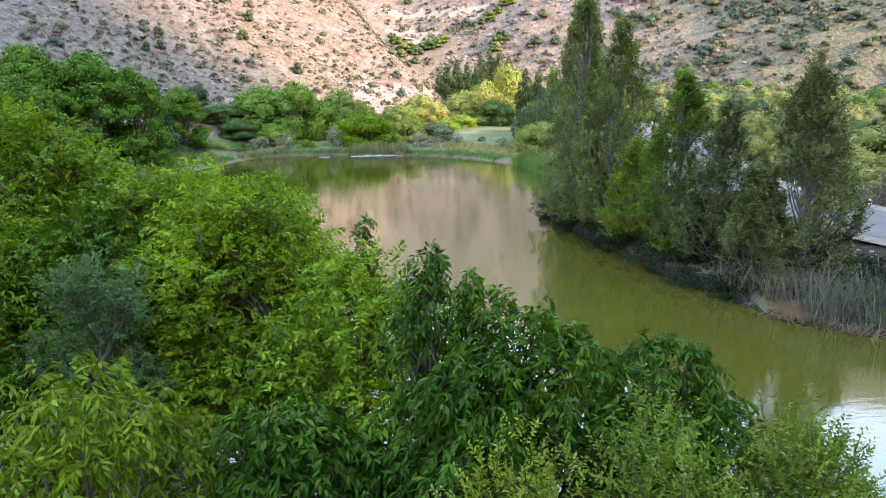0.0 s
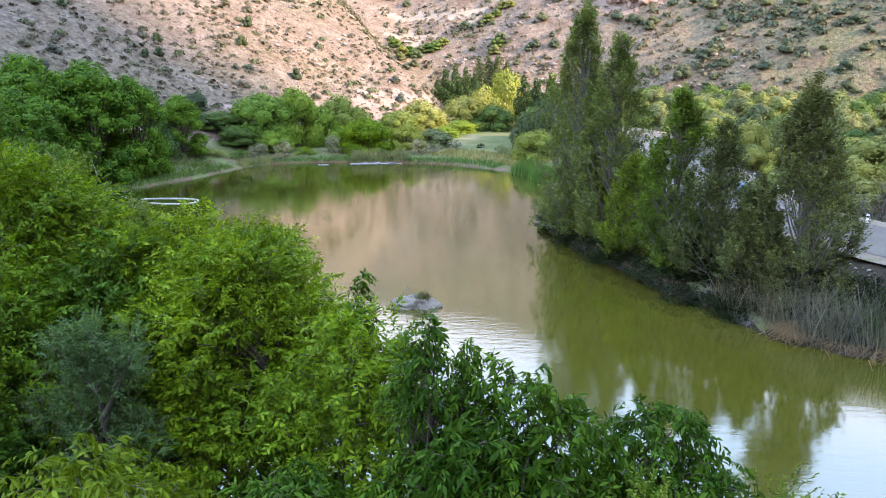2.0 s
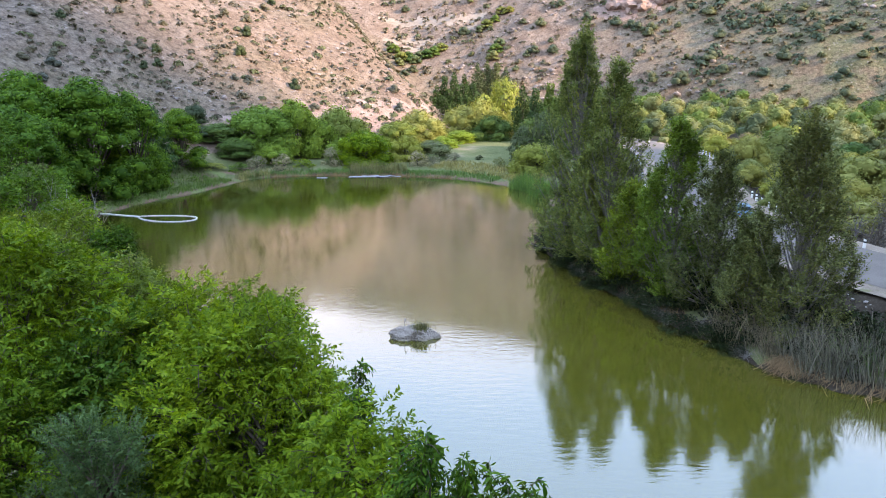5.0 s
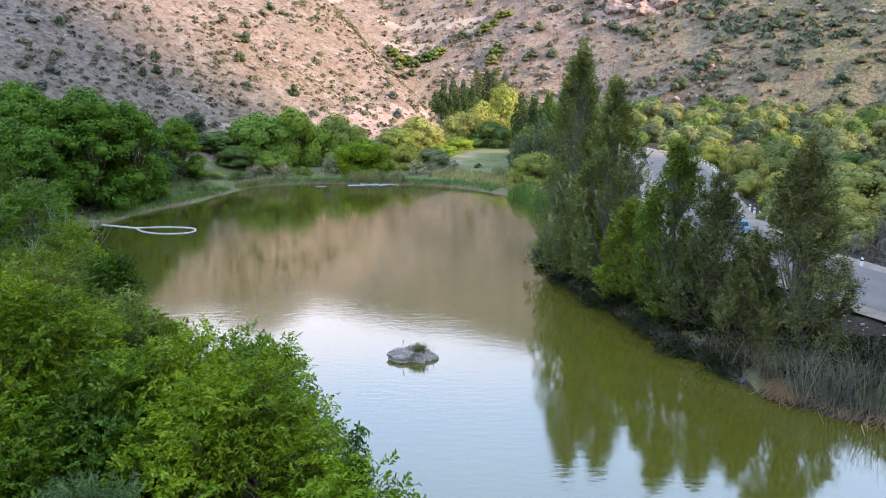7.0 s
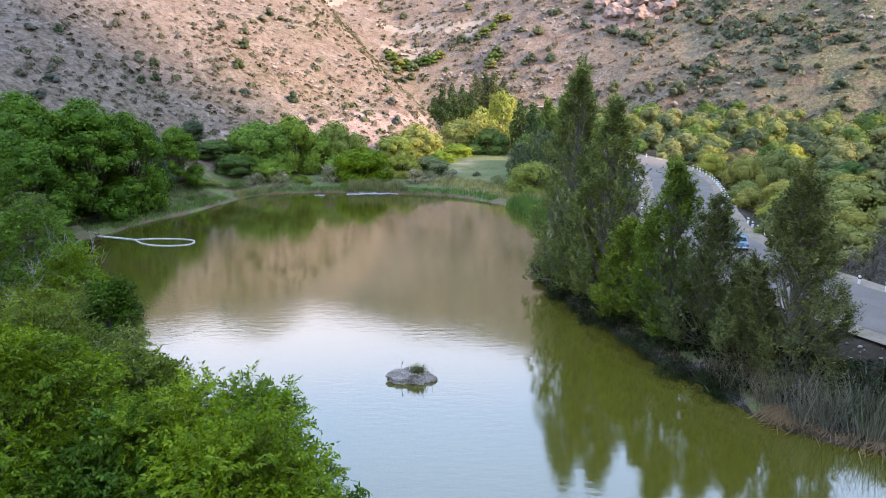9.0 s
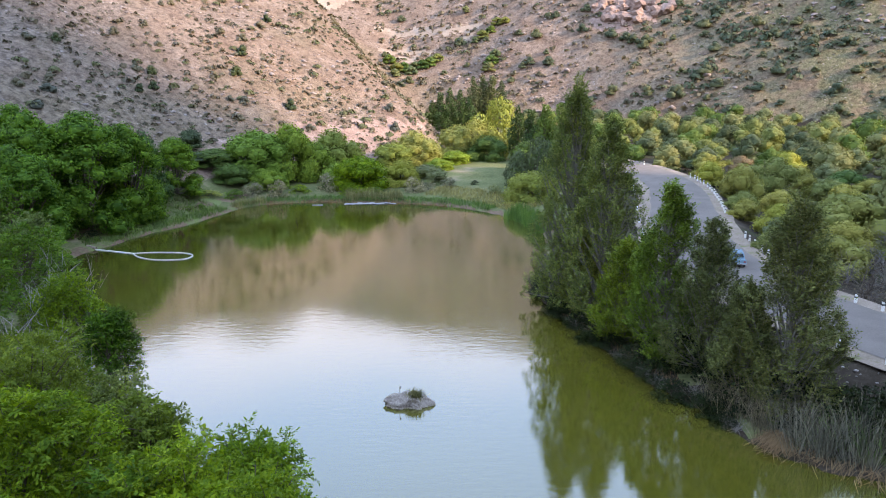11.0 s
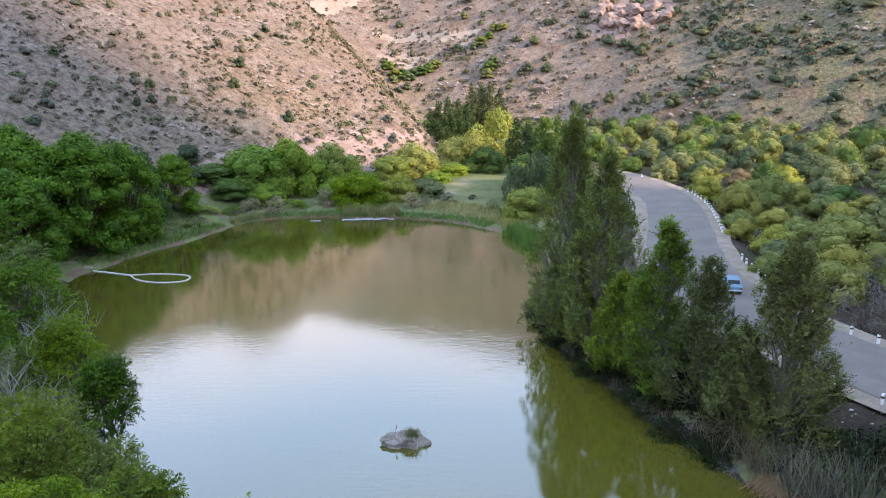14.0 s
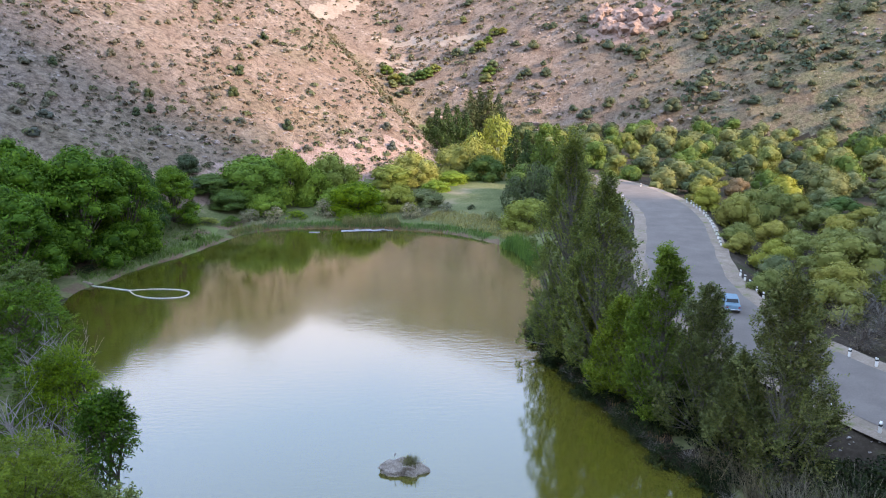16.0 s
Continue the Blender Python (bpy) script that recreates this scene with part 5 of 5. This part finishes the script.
    return tagged(obj(name, mesh_np(name, V, F), mat), label, "scrub", kind="stuff")


scrub_specks("hill_scrub", 53, 520, (-30, 215, 230, 420), 0.8, 2.2, LEAF["hill_bush"], "grey-green bushes spread over the stony slope", 40)
scrub_specks("hill_scrub", 55, 1250, (92, 215, 222, 345), 0.9, 2.8, LEAF["hill_bush"], "grey-green bushes crowding the slope beyond the road", 34)
scrub_specks("hill_scrub", 54, 750, (-125, 4, 92, 250), 0.5, 1.3, LEAF["hill_bush"], "small grey-green bushes spread over the hillside", 32)
for x, y in ((-16.2, 334.5), (-13.2, 335.7), (-10.1, 334.8), (-8.1, 339.3), (-4.2, 338.9), (-1.0, 340.2), (2.4, 342.4), (-16.8, 330.2), (-19.8, 340.3), (23.5, 346.6), (30.4, 351.5), (27.5, 348.2), (20.0, 344.9), (12.2, 348.2), (28.0, 330.0), (26.1, 326.7), (24.8, 323.0), (16.4, 367.2), (34.2, 349.8)):
    w = rs.uniform(4.5, 7.0)
    set_out("gully_bush", rs.choice(("scrub_a", "scrub_c")), x, y, ground_at(x, y) + w * 0.6, w, rs.choice(("scrub", "scrub_olive", "far_dark")), "fresh green bush in the gully between the hills", "bush", "gully bushes")
scrub_specks("hill_scrub", 51, 7500, (-125, 6, 92, 255), 0.22, 0.85, LEAF["hill_scrub"], "sparse grey-green dry scrub on the hillside", 9)
scrub_specks("hill_scrub", 52, 8500, (-60, 215, 235, 420), 0.35, 1.5, LEAF["hill_scrub"], "sparse grey-green dry scrub on the stony slope", 9)

# ---- reeds, grass and stones ----
def blades(rng, base, h, width, lean, segs=3):
    """Bent, tapering blades as narrow strips."""
    n = len(base)
    a = rng.uniform(0, 2 * math.pi, n)
    dirn = np.c_[np.cos(a), np.sin(a), np.zeros(n)]
    side = np.c_[-np.sin(a), np.cos(a), np.zeros(n)]
    bend = np.abs(rng.normal(size=n)) * lean
    rows = []
    for k in range(segs + 1):
        t = k / segs
        c = base + np.c_[np.zeros(n), np.zeros(n), h * t * (1 - 0.25 * bend * t)] + dirn * (bend * h * t * t)[:, None]
        w = (width * (1 - 0.85 * t))[:, None] * side * 0.5
        rows += [c - w, c + w]
    V = np.stack(rows, 1)
    m = 2 * (segs + 1)
    F = np.concatenate([np.arange(n)[:, None] * m + np.array([2 * k, 2 * k + 1, 2 * k + 3, 2 * k + 2]) for k in range(segs)])
    return V.reshape(-1, 3), F


def scatter_line(rng, line, n, lo, hi):
    p = smooth_line(line, 0.5)
    t = np.gradient(p, axis=0)
    t = t / np.hypot(t[:, 0], t[:, 1])[:, None]
    i = rng.integers(0, len(p), n)
    off = rng.uniform(lo, hi, n)
    q = p[i] + np.c_[-t[i, 1], t[i, 0]] * off[:, None] + rng.normal(size=(n, 2)) * 0.25
    return q


def reed_bed(name, seed, line, n, lo, hi, h, width, lean, mat, label, category="reeds"):
    rng = np.random.default_rng(seed)
    q = scatter_line(rng, line, n, lo, hi)
    z = np.maximum(land(q[:, 0], q[:, 1]), -0.3)
    dens = fbm(q[:, 0] * 0.5, q[:, 1] * 0.5, 3)
    hh = h * rng.uniform(0.55, 1.1, n) * (1 + 0.5 * dens)
    V, F = blades(rng, np.c_[q, z], hh, np.full(n, width) * rng.uniform(0.7, 1.3, n), lean)
    ob = obj(name, mesh_np(name, V, F), mat)
    return tagged(ob, label, category, kind="stuff")


def reed_fans(seed, line, clumps, lo, hi, per, h, width, mat, label):
    """Clumps of reeds whose stems fan outwards from each root."""
    rng = np.random.default_rng(seed)
    c = scatter_line(rng, line, clumps, lo, hi)
    c = np.repeat(c, per, 0)
    n = len(c)
    off = rng.normal(size=(n, 2)) * 0.30
    base = np.c_[c + off, np.maximum(land(c[:, 0] + off[:, 0], c[:, 1] + off[:, 1]), -0.3)]
    tall = h * np.repeat(rng.uniform(0.75, 1.1, clumps), per) * rng.uniform(0.6, 1.08, n)
    way = np.c_[off * 0.62 + rng.normal(size=(n, 2)) * 0.10 + np.repeat(rng.normal(size=(clumps, 2)) * 0.10, per, 0), np.ones(n)]
    side = unit(np.c_[rng.normal(size=(n, 2)), np.zeros(n)]) * (width * rng.uniform(0.6, 1.3, n))[:, None] * 0.5
    rows = []
    for t in (0.0, 0.4, 0.75, 1.0):
        q = base + way * (tall * t)[:, None] + np.c_[way[:, :2] * (tall * 0.35 * t * t)[:, None], np.zeros(n)]
        rows += [q - side * (1 - 0.8 * t), q + side * (1 - 0.8 * t)]
    V = np.stack(rows, 1).reshape(-1, 3)
    F = np.concatenate([np.arange(n)[:, None] * 8 + np.array([2 * k, 2 * k + 1, 2 * k + 3, 2 * k + 2]) for k in range(3)])
    return tagged(obj("reeds", mesh_np("reeds", V, F), mat), label, "reeds", kind="stuff")


reed_fans(1, [(20.2, 40.2), (23.0, 37.2), (26.3, 35.0), (34, 31.6), (46, 27.8)], 130, -0.5, 2.4, 44, 3.0, 0.04, REED_GREY, "tall grey-beige dry reeds fanning out at the water's edge")
reed_fans(2, [(21.4, 38.8), (23.0, 37.4), (26.3, 35.2), (34, 31.8), (46, 28)], 26, -0.1, 2.2, 24, 2.3, 0.045, REED_GREEN, "green reeds among the dry ones")
reed_fans(3, [(18.4, 44.6), (19.5, 42.2), (20.3, 40.2)], 34, -0.2, 1.6, 34, 2.2, 0.035, REED_GREY, "tall grey reeds on the bank")
reed_bed("reeds", 4, [(12.4, 109.2), (14.6, 105), (15.7, 98)], 2400, -1.6, 0.9, 2.1, 0.08, 0.12, REED_GREEN, "dense green reed bed on the far shore")
reed_bed("reeds", 5, [(-31.5, 118.6), (-27, 122.4), (-19.6, 123.8), (-12, 123.2), (-5.8, 122.7), (3.9, 118.9), (9, 114)], 5000, -0.3, 2.2, 0.6, 0.07, 0.3, REED_GREEN, "low green sedge along the far shore")
reed_bed("reeds", 6, [(-15, 123.9), (-10, 123.6), (-5.5, 123.2)], 900, -0.2, 1.2, 1.9, 0.08, 0.3, GRASS_DRY, "straw-coloured reeds on the far shore")
reed_bed("reeds", 7, [(-32, 117), (-31, 119.4), (-28.6, 121.6)], 500, -0.2, 1.0, 1.4, 0.07, 0.3, GRASS_DRY, "straw-coloured reeds at the bend of the shore")
reed_bed("reeds", 8, [(-44, 90), (-41.6, 92.2), (-39.8, 97.9), (-37.6, 102.5), (-35.6, 106.8), (-33, 115)], 3000, -0.1, 2.2, 0.55, 0.06, 0.4, GRASS_GREEN, "short green grass along the shore", "grass")
reed_bed("reeds", 9, [(-1, 127), (4, 124), (10, 118), (14, 112)], 5000, -1.5, 7.0, 0.6, 0.07, 0.4, GRASS_DRY, "dry yellow grass on the meadow", "grass")
reed_bed("reeds", 10, [(11.4, 72), (12.3, 63), (14.9, 53), (16.9, 46.9)], 900, 0.0, 0.6, 0.6, 0.03, 0.5, REED_DEAD, "brown dead reed stubble along the bank")

reed_bed("reeds", 11, [(-28, 121.6), (-19.6, 123.2), (-12, 122.6), (-5.8, 122.0), (2, 118.9)], 2600, -0.3, 0.5, 0.4, 0.06, 0.6, REED_DEAD, "reddish-brown stubble at the waterline of the far shore")
reed_bed("reeds", 12, [(-43, 95), (-40, 100), (-37.6, 105), (-35, 110), (-33.5, 117)], 1700, 1.5, 8.0, 0.45, 0.07, 0.5, GRASS_GREEN, "tufted green grass on the sloping shore", "grass")

# the heap of broken dead reeds
rng = np.random.default_rng(31)
n = 420
q = np.c_[rng.normal(20.4, 0.42, n), rng.normal(39.2, 0.36, n)]
q2 = scatter_line(rng, [(20.5, 38.6), (23.5, 36.0), (27.5, 33.6)], 420, -0.1, 0.6)
q = np.r_[q, q2]
zz = np.maximum(land(q[:, 0], q[:, 1]), 0.02) + np.r_[0.5 * np.exp(-((q[:n, 0] - 20.6) ** 2 + (q[:n, 1] - 39.3) ** 2) / 0.8), np.zeros(420)] * rng.random(len(q))
aa = rng.normal(3.9, 0.55, len(q))
ll = rng.uniform(0.4, 1.3, len(q))
e = np.c_[np.cos(aa) * ll, np.sin(aa) * ll, -rng.uniform(0.0, 0.35, len(q)) * ll]
w = np.c_[-np.sin(aa), np.cos(aa), np.zeros(len(q))] * 0.022
b = np.c_[q, zz + 0.1]
tip = b + e
tip[:, 2] = np.maximum(tip[:, 2], 0.02)
V = np.stack([b - w, b + w, tip + w * 0.3, tip - w * 0.3], 1).reshape(-1, 3)
tagged(obj("dead_reed_heap", mesh_np("dead_reed_heap", V, np.arange(len(V)).reshape(-1, 4)), REED_DEAD), "collapsed heap of rust-brown dead reeds at the waterline", "reeds", kind="stuff")


def stone_mesh(seed, sub=2, rough=0.28, squash=0.7):
    bm = bmesh.new()
    bmesh.ops.create_icosphere(bm, subdivisions=sub, radius=1.0)
    off = Vector((seed * 3.1, seed * 1.7, seed * 0.9))
    for v in bm.verts:
        k = 1 + rough * noise.noise(v.co * 1.3 + off) + rough * 0.55 * noise.noise(v.co * 3.4 + off) + rough * 0.3 * noise.noise(v.co * 8 + off)
        v.co = Vector((v.co.x * k, v.co.y * k, v.co.z * k * squash))
    return bm


def stones(name, seed, n, region, lo, hi, mat, label, keep=None):
    rng = np.random.default_rng(seed)
    shapes = []
    for k in range(5):
        bm = stone_mesh(seed + k, 0 if name == "hill_stones" else 1, 0.9, 0.6)
        bm.verts.ensure_lookup_table()
        shapes.append((np.array([v.co for v in bm.verts]), np.array([[v.index for v in f.verts] for f in bm.faces])))
        bm.free()
    x, y = rng.uniform(region[0], region[1], n), rng.uniform(region[2], region[3], n)
    ok = keep(x, y)
    x, y = x[ok], y[ok]
    z = land(x, y)
    s = lo + (hi - lo) * rng.random(len(x)) ** 4
    V, F, n0 = [], [], 0
    for k in range(len(x)):
        sv, sf = shapes[k % 5]
        c, d = math.cos(k * 1.7), math.sin(k * 1.7)
        r = np.c_[sv[:, 0] * c - sv[:, 1] * d, sv[:, 0] * d + sv[:, 1] * c, sv[:, 2]] * s[k] + np.array([x[k], y[k], z[k] + 0.1 * s[k]])
        V.append(r)
        F.append(sf + n0)
        n0 += len(sv)
    return tagged(obj(name, mesh_np(name, np.concatenate(V), np.concatenate(F)), mat), label, "stones", kind="stuff")


def on_hill(x, y):
    return (hill_height(x, y) > 4) & (fbm(x * 0.05 + 7, y * 0.05, 4) > -0.05)


stones("hill_stones", 3, 5200, (-125, 5, 90, 250), 0.15, 0.8, HILL_STONE, "grey stones scattered over the dry hillside", on_hill)
stones("hill_stones", 4, 6500, (0, 200, 235, 400), 0.25, 1.5, HILL_STONE, "grey boulders and scree on the dry hillside", on_hill)
stones("bank_stones", 5, 900, (16, 40, 36, 75), 0.05, 0.2, STONE, "loose stones on the road bank", lambda x, y: (np.abs(seg_dist(x, y, ROAD_S, False) - 7.0) < 2.2) & (x < np.interp(y, [p_[1] for p_ in ROAD_S], [p_[0] for p_ in ROAD_S])))

# ---- the cliff on the slope ----
for k, (x, y, r) in enumerate(((75.0, 332.2, 4.2), (78.9, 326.7, 4.6), (83.7, 321.2, 4.4), (89.3, 319.7, 4.8), (95.1, 319.2, 4.0), (100.4, 317.2, 4.2), (82.9, 328.8, 4.6), (89.6, 326.4, 4.4), (96.5, 324.6, 4.8), (77.9, 334.6, 4.0))):
    bm = stone_mesh(40 + k, 3, 0.55, 0.8)
    for v in bm.verts:
        v.co *= r
    o = part("rock_outcrop", bm, CLIFF, None)
    o.location = (x, y, ground_at(x, y) - 0.2 * r)
    tagged(o, "reddish weathered rock outcrop high on the slope", "rock", "cliff rocks")

# ---- the rock in the lake ----
rock = tagged(new("lake_rock"), "grey weathered rock with dry grass rising from the lake", "rock")
rock.location = (-1.45, 45.3, 0)
bm = stone_mesh(8, 4, 0.34, 0.52)
for v in bm.verts:
    v.co = Vector((v.co.x * 1.5, v.co.y * 0.85, v.co.z * 1.55 - 0.02))
    v.co.z = min(v.co.z, 0.60 + 0.16 * noise.noise(v.co * 2.6))
body = part("body", bm, ROCK, rock)
for f_ in body.data.polygons:
    f_.use_smooth = False
rng = np.random.default_rng(77)
nn = 420
q = np.c_[rng.normal(0.42, 0.26, nn), rng.normal(-0.1, 0.24, nn), np.full(nn, 0.52)]
V, F = blades(rng, q, rng.uniform(0.25, 0.6, nn), np.full(nn, 0.03), 0.7)
obj("grass_tuft", mesh_np("grass_tuft", V, F), leaf_material("tuft_grass", (0.11, 0.10, 0.05), (0.26, 0.23, 0.12)), rock, "dry olive grass tuft")
V, F = tubes([np.array([[-0.72, 0, 0.45], [-0.68, 0, 0.8], [-0.62, 0.02, 1.12]])], [np.array([0.025, 0.02, 0.014])], 6)
V2, F2 = tubes([np.array([[-0.63, 0.02, 1.08], [-0.61, 0.02, 1.16], [-0.60, 0.02, 1.24]])], [np.array([0.05, 0.06, 0.03])], 6)
obj("stick", mesh_np("stick", np.r_[V, V2], np.r_[F, F2 + len(V)], True), BARK_GREY, rock, "thin upright stick")

# ---- the floating net ring ----
ring = tagged(new("floating_net"), "white looped float line tied to the shore", "float line")
loop = smooth_line([(-37.0, 87.2), (-34.5, 87.7), (-31.5, 87.5), (-29.7, 86.7), (-29.2, 85.6), (-29.6, 84.4), (-31.4, 83.9), (-33.6, 84.2), (-35.6, 85.4), (-37.0, 87.2)], 0.35)
lead = smooth_line([(-42.9, 89.4), (-40.8, 88.7), (-38.8, 87.9), (-37.0, 87.2)], 0.35)
for nm, ln, r in (("loop_rope", loop, 0.035), ("lead_rope", lead, 0.07)):
    p = np.c_[ln, np.full(len(ln), 0.04)]
    V, F = tubes([p], [np.full(len(p), r)], 6)
    obj(nm, mesh_np(nm, V, F, True), FLOAT_WHITE, ring)
fb = bmesh.new()
bmesh.ops.create_icosphere(fb, subdivisions=1, radius=0.08)
fme = bpy.data.meshes.new("float_bead")
fb.to_mesh(fme)
fb.free()
fme.materials.append(FLOAT_WHITE)
for k in range(0, len(loop) - 1, 1):
    o = new("float_bead", fme)
    o.parent = ring
    o.location = (loop[k][0], loop[k][1], 0.05)
plank = tagged(new("driftwood_log"), "weathered grey-brown log on the shore at the float line", "log")
V, F = tubes([np.array([[-44.2, 89.9, 0.25], [-43.4, 89.6, 0.27], [-42.4, 89.2, 0.2]])], [np.array([0.24, 0.26, 0.2])], 9)
obj("log", mesh_np("log", V, F, True), WOOD, plank)

# ---- crumpled sheet and planks at the far shore ----
heap = tagged(new("tarpaulin"), "crumpled pale grey tarpaulin lying at the waterline", "tarpaulin")
bm = bmesh.new()
bmesh.ops.create_grid(bm, x_segments=46, y_segments=10, size=1.0)
for v in bm.verts:
    x, y = v.co.x * 4.4, v.co.y * 0.6
    z = 0.04 + 0.34 * max(0, noise.noise(Vector((x * 0.8, y * 1.4, 3)))) + 0.12 * noise.noise(Vector((x * 2.6, y * 3, 1)))
    v.co = Vector((x, y + 0.5 * noise.noise(Vector((x * 0.5, 0, 9))), z * (1 - abs(v.co.x) ** 4)))
t_ob = part("sheet", bm, TARP, heap)
sol = t_ob.modifiers.new("thickness", "SOLIDIFY")
sol.thickness = 0.02
heap.matrix_world = pose(-10.6, 121.6, 0.02, 0, 0, 3)
fl = tagged(new("drift_plank"), "pale plank floating near the far shore", "plank")
bm = bmesh.new()
bmesh.ops.create_cube(bm, size=1.0)
bmesh.ops.scale(bm, vec=(1.8, 0.35, 0.12), verts=bm.verts)
bmesh.ops.bevel(bm, geom=bm.edges[:], offset=0.03, segments=1, affect="EDGES")
part("board", bm, TARP, fl)
fl.location = (-19.4, 120.4, 0.03)

# ---- kerb posts ----
def guard_post():
    root = tagged(new("kerb_post"), "white concrete kerb post with a black band beside the road", "kerb post", "kerb posts")
    bm = bmesh.new()
    bmesh.ops.create_cube(bm, size=1.0)
    bmesh.ops.scale(bm, vec=(0.20, 0.20, 0.95), verts=bm.verts)
    bmesh.ops.translate(bm, vec=(0, 0, 0.30), verts=bm.verts)
    for v in bm.verts:
        if v.co.z > 0.5:
            v.co.z += 0.05 * (1 if v.co.y < 0 else -1)
            v.co.x *= 0.86
    bmesh.ops.bevel(bm, geom=bm.edges[:], offset=0.018, segments=1, affect="EDGES")
    part("shaft", bm, WHITE_PAINT, root)
    bm = bmesh.new()
    bmesh.ops.create_cube(bm, size=1.0)
    bmesh.ops.scale(bm, vec=(0.194, 0.206, 0.13), verts=bm.verts)
    bmesh.ops.translate(bm, vec=(0, 0, 0.56), verts=bm.verts)
    part("band", bm, BLACK_PAINT, root, "black painted band")
    return root


post0 = guard_post()
POSTS = [(36.8, 135.3), (35.8, 130), (34.8, 124.7), (33.9, 119.8), (32.8, 114.7), (28.6, 98.8), (26.6, 90.5), (25.1, 83.6), (24.2, 78.2), (24.9, 56.4), (25.4, 54.8), (28.2, 47.2), (29.9, 44.4), (33.2, 39.6),
         (44.6, 150.7), (47.6, 131.3), (47.7, 129.4), (47.5, 127.4), (47.3, 125.4), (47.1, 123.3), (46.5, 119.9), (46.0, 117.6), (45.5, 115.4), (45.0, 113.2), (44.4, 111.0), (43.8, 108.8), (43.1, 106.4), (42.4, 103.9),
         (41.6, 101.3), (40.9, 98.9), (40.2, 96.8), (36.6, 81.9), (36.3, 80.0), (36.0, 77.9), (35.8, 75.8), (35.6, 73.7), (35.0, 69.3), (35.3, 57.3), (36.3, 55.2), (38.2, 51.6)]
for k, (x, y) in enumerate(POSTS):
    i = min(range(len(ROAD_S)), key=lambda j: (ROAD_S[j][0] - x) ** 2 + (ROAD_S[j][1] - y) ** 2)
    a = math.degrees(math.atan2(ROAD_S[i][1] - y, ROAD_S[i][0] - x)) + 90
    m = pose(x, y, ground_at(x, y), rs.uniform(-3, 3), rs.uniform(-3, 3), a)
    if k == 0:
        post0.matrix_world = m
    else:
        copy_thing(post0, m)


# ---- the car on the road ----
def box(bm, x0, x1, y0, y1, z0, z1, taper=0.0, ty=0.0):
    v = [bm.verts.new(((x0 if i & 1 else x1) * (1 - taper * (i >> 2)), (y0 if i & 2 else y1) * (1 - ty * (i >> 2)), z1 if i & 4 else z0)) for i in range(8)]
    for q in ((0, 1, 3, 2), (4, 6, 7, 5), (0, 4, 5, 1), (2, 3, 7, 6), (0, 2, 6, 4), (1, 5, 7, 3)):
        bm.faces.new([v[i] for i in q])
    bmesh.ops.recalc_face_normals(bm, faces=bm.faces[:])


def saloon_car():
    root = tagged(new("car"), "light blue old saloon car driving along the road", "car")
    bm = bmesh.new()
    box(bm, -0.81, 0.81, -2.05, 2.05, 0.30, 0.88, 0.05, 0.015)
    bmesh.ops.bevel(bm, geom=bm.edges[:], offset=0.07, segments=2, affect="EDGES")
    part("body", bm, CAR_BLUE, root)
    bm = bmesh.new()
    box(bm, -0.76, 0.76, -1.15, 1.0, 0.86, 1.40, 0.16, 0.26)
    bmesh.ops.bevel(bm, geom=bm.edges[:], offset=0.05, segments=2, affect="EDGES")
    part("cabin", bm, CAR_BLUE, root)
    for nm, y0, y1, s in (("rear_window", -1.10, -0.93, -1), ("windscreen", 0.95, 0.80, 1)):
        bm = bmesh.new()
        vs = [bm.verts.new(c) for c in ((-0.62, y0 - s * -0.0 + s * 0.03, 0.95), (0.62, y0 + s * 0.03, 0.95), (0.56, y1 + s * 0.04, 1.30), (-0.56, y1 + s * 0.04, 1.30))]
        bm.faces.new(vs)
        bmesh.ops.solidify(bm, geom=bm.faces[:], thickness=0.02)
        part(nm, bm, GLASS_DARK, root)
    for s in (-1, 1):
        bm = bmesh.new()
        vs = [bm.verts.new(c) for c in ((s * 0.755, -0.85, 0.95), (s * 0.755, 0.72, 0.95), (s * 0.675, 0.62, 1.30), (s * 0.675, -0.75, 1.30))]
        bm.faces.new(vs)
        bmesh.ops.solidify(bm, geom=bm.faces[:], thickness=0.02)
        part("side_window", bm, GLASS_DARK, root)
        for y in (-1.25, 1.3):
            bm = bmesh.new()
            bmesh.ops.create_cone(bm, cap_ends=True, segments=18, radius1=0.30, radius2=0.30, depth=0.17, matrix=pose(s * 0.72, y, 0.30, 0, 90, 0))
            bmesh.ops.bevel(bm, geom=bm.edges[:], offset=0.02, segments=1, affect="EDGES")
            wh = part("wheel", bm, RUBBER, root)
            bm = bmesh.new()
            bmesh.ops.create_cone(bm, cap_ends=True, segments=14, radius1=0.17, radius2=0.15, depth=0.04, matrix=pose(s * 0.81, y, 0.30, 0, 90 * s, 0))
            part("rim", bm, CHROME, wh)
        bm = bmesh.new()
        box(bm, s * 0.60 - 0.10, s * 0.60 + 0.10, -2.07, -2.02, 0.62, 0.74)
        part("tail_lamp", bm, LAMP_RED, root)
    for nm, y in (("rear_bumper", -2.10), ("front_bumper", 2.10)):
        bm = bmesh.new()
        box(bm, -0.80, 0.80, y - 0.05, y + 0.05, 0.38, 0.50)
        bmesh.ops.bevel(bm, geom=bm.edges[:], offset=0.02, segments=1, affect="EDGES")
        part(nm, bm, CHROME, root)
    return root


car = saloon_car()
car.matrix_world = pose(30.5, 70.0, ROAD_Z + 0.03, 0, 0, -15) @ Matrix.Scale(0.93, 4)
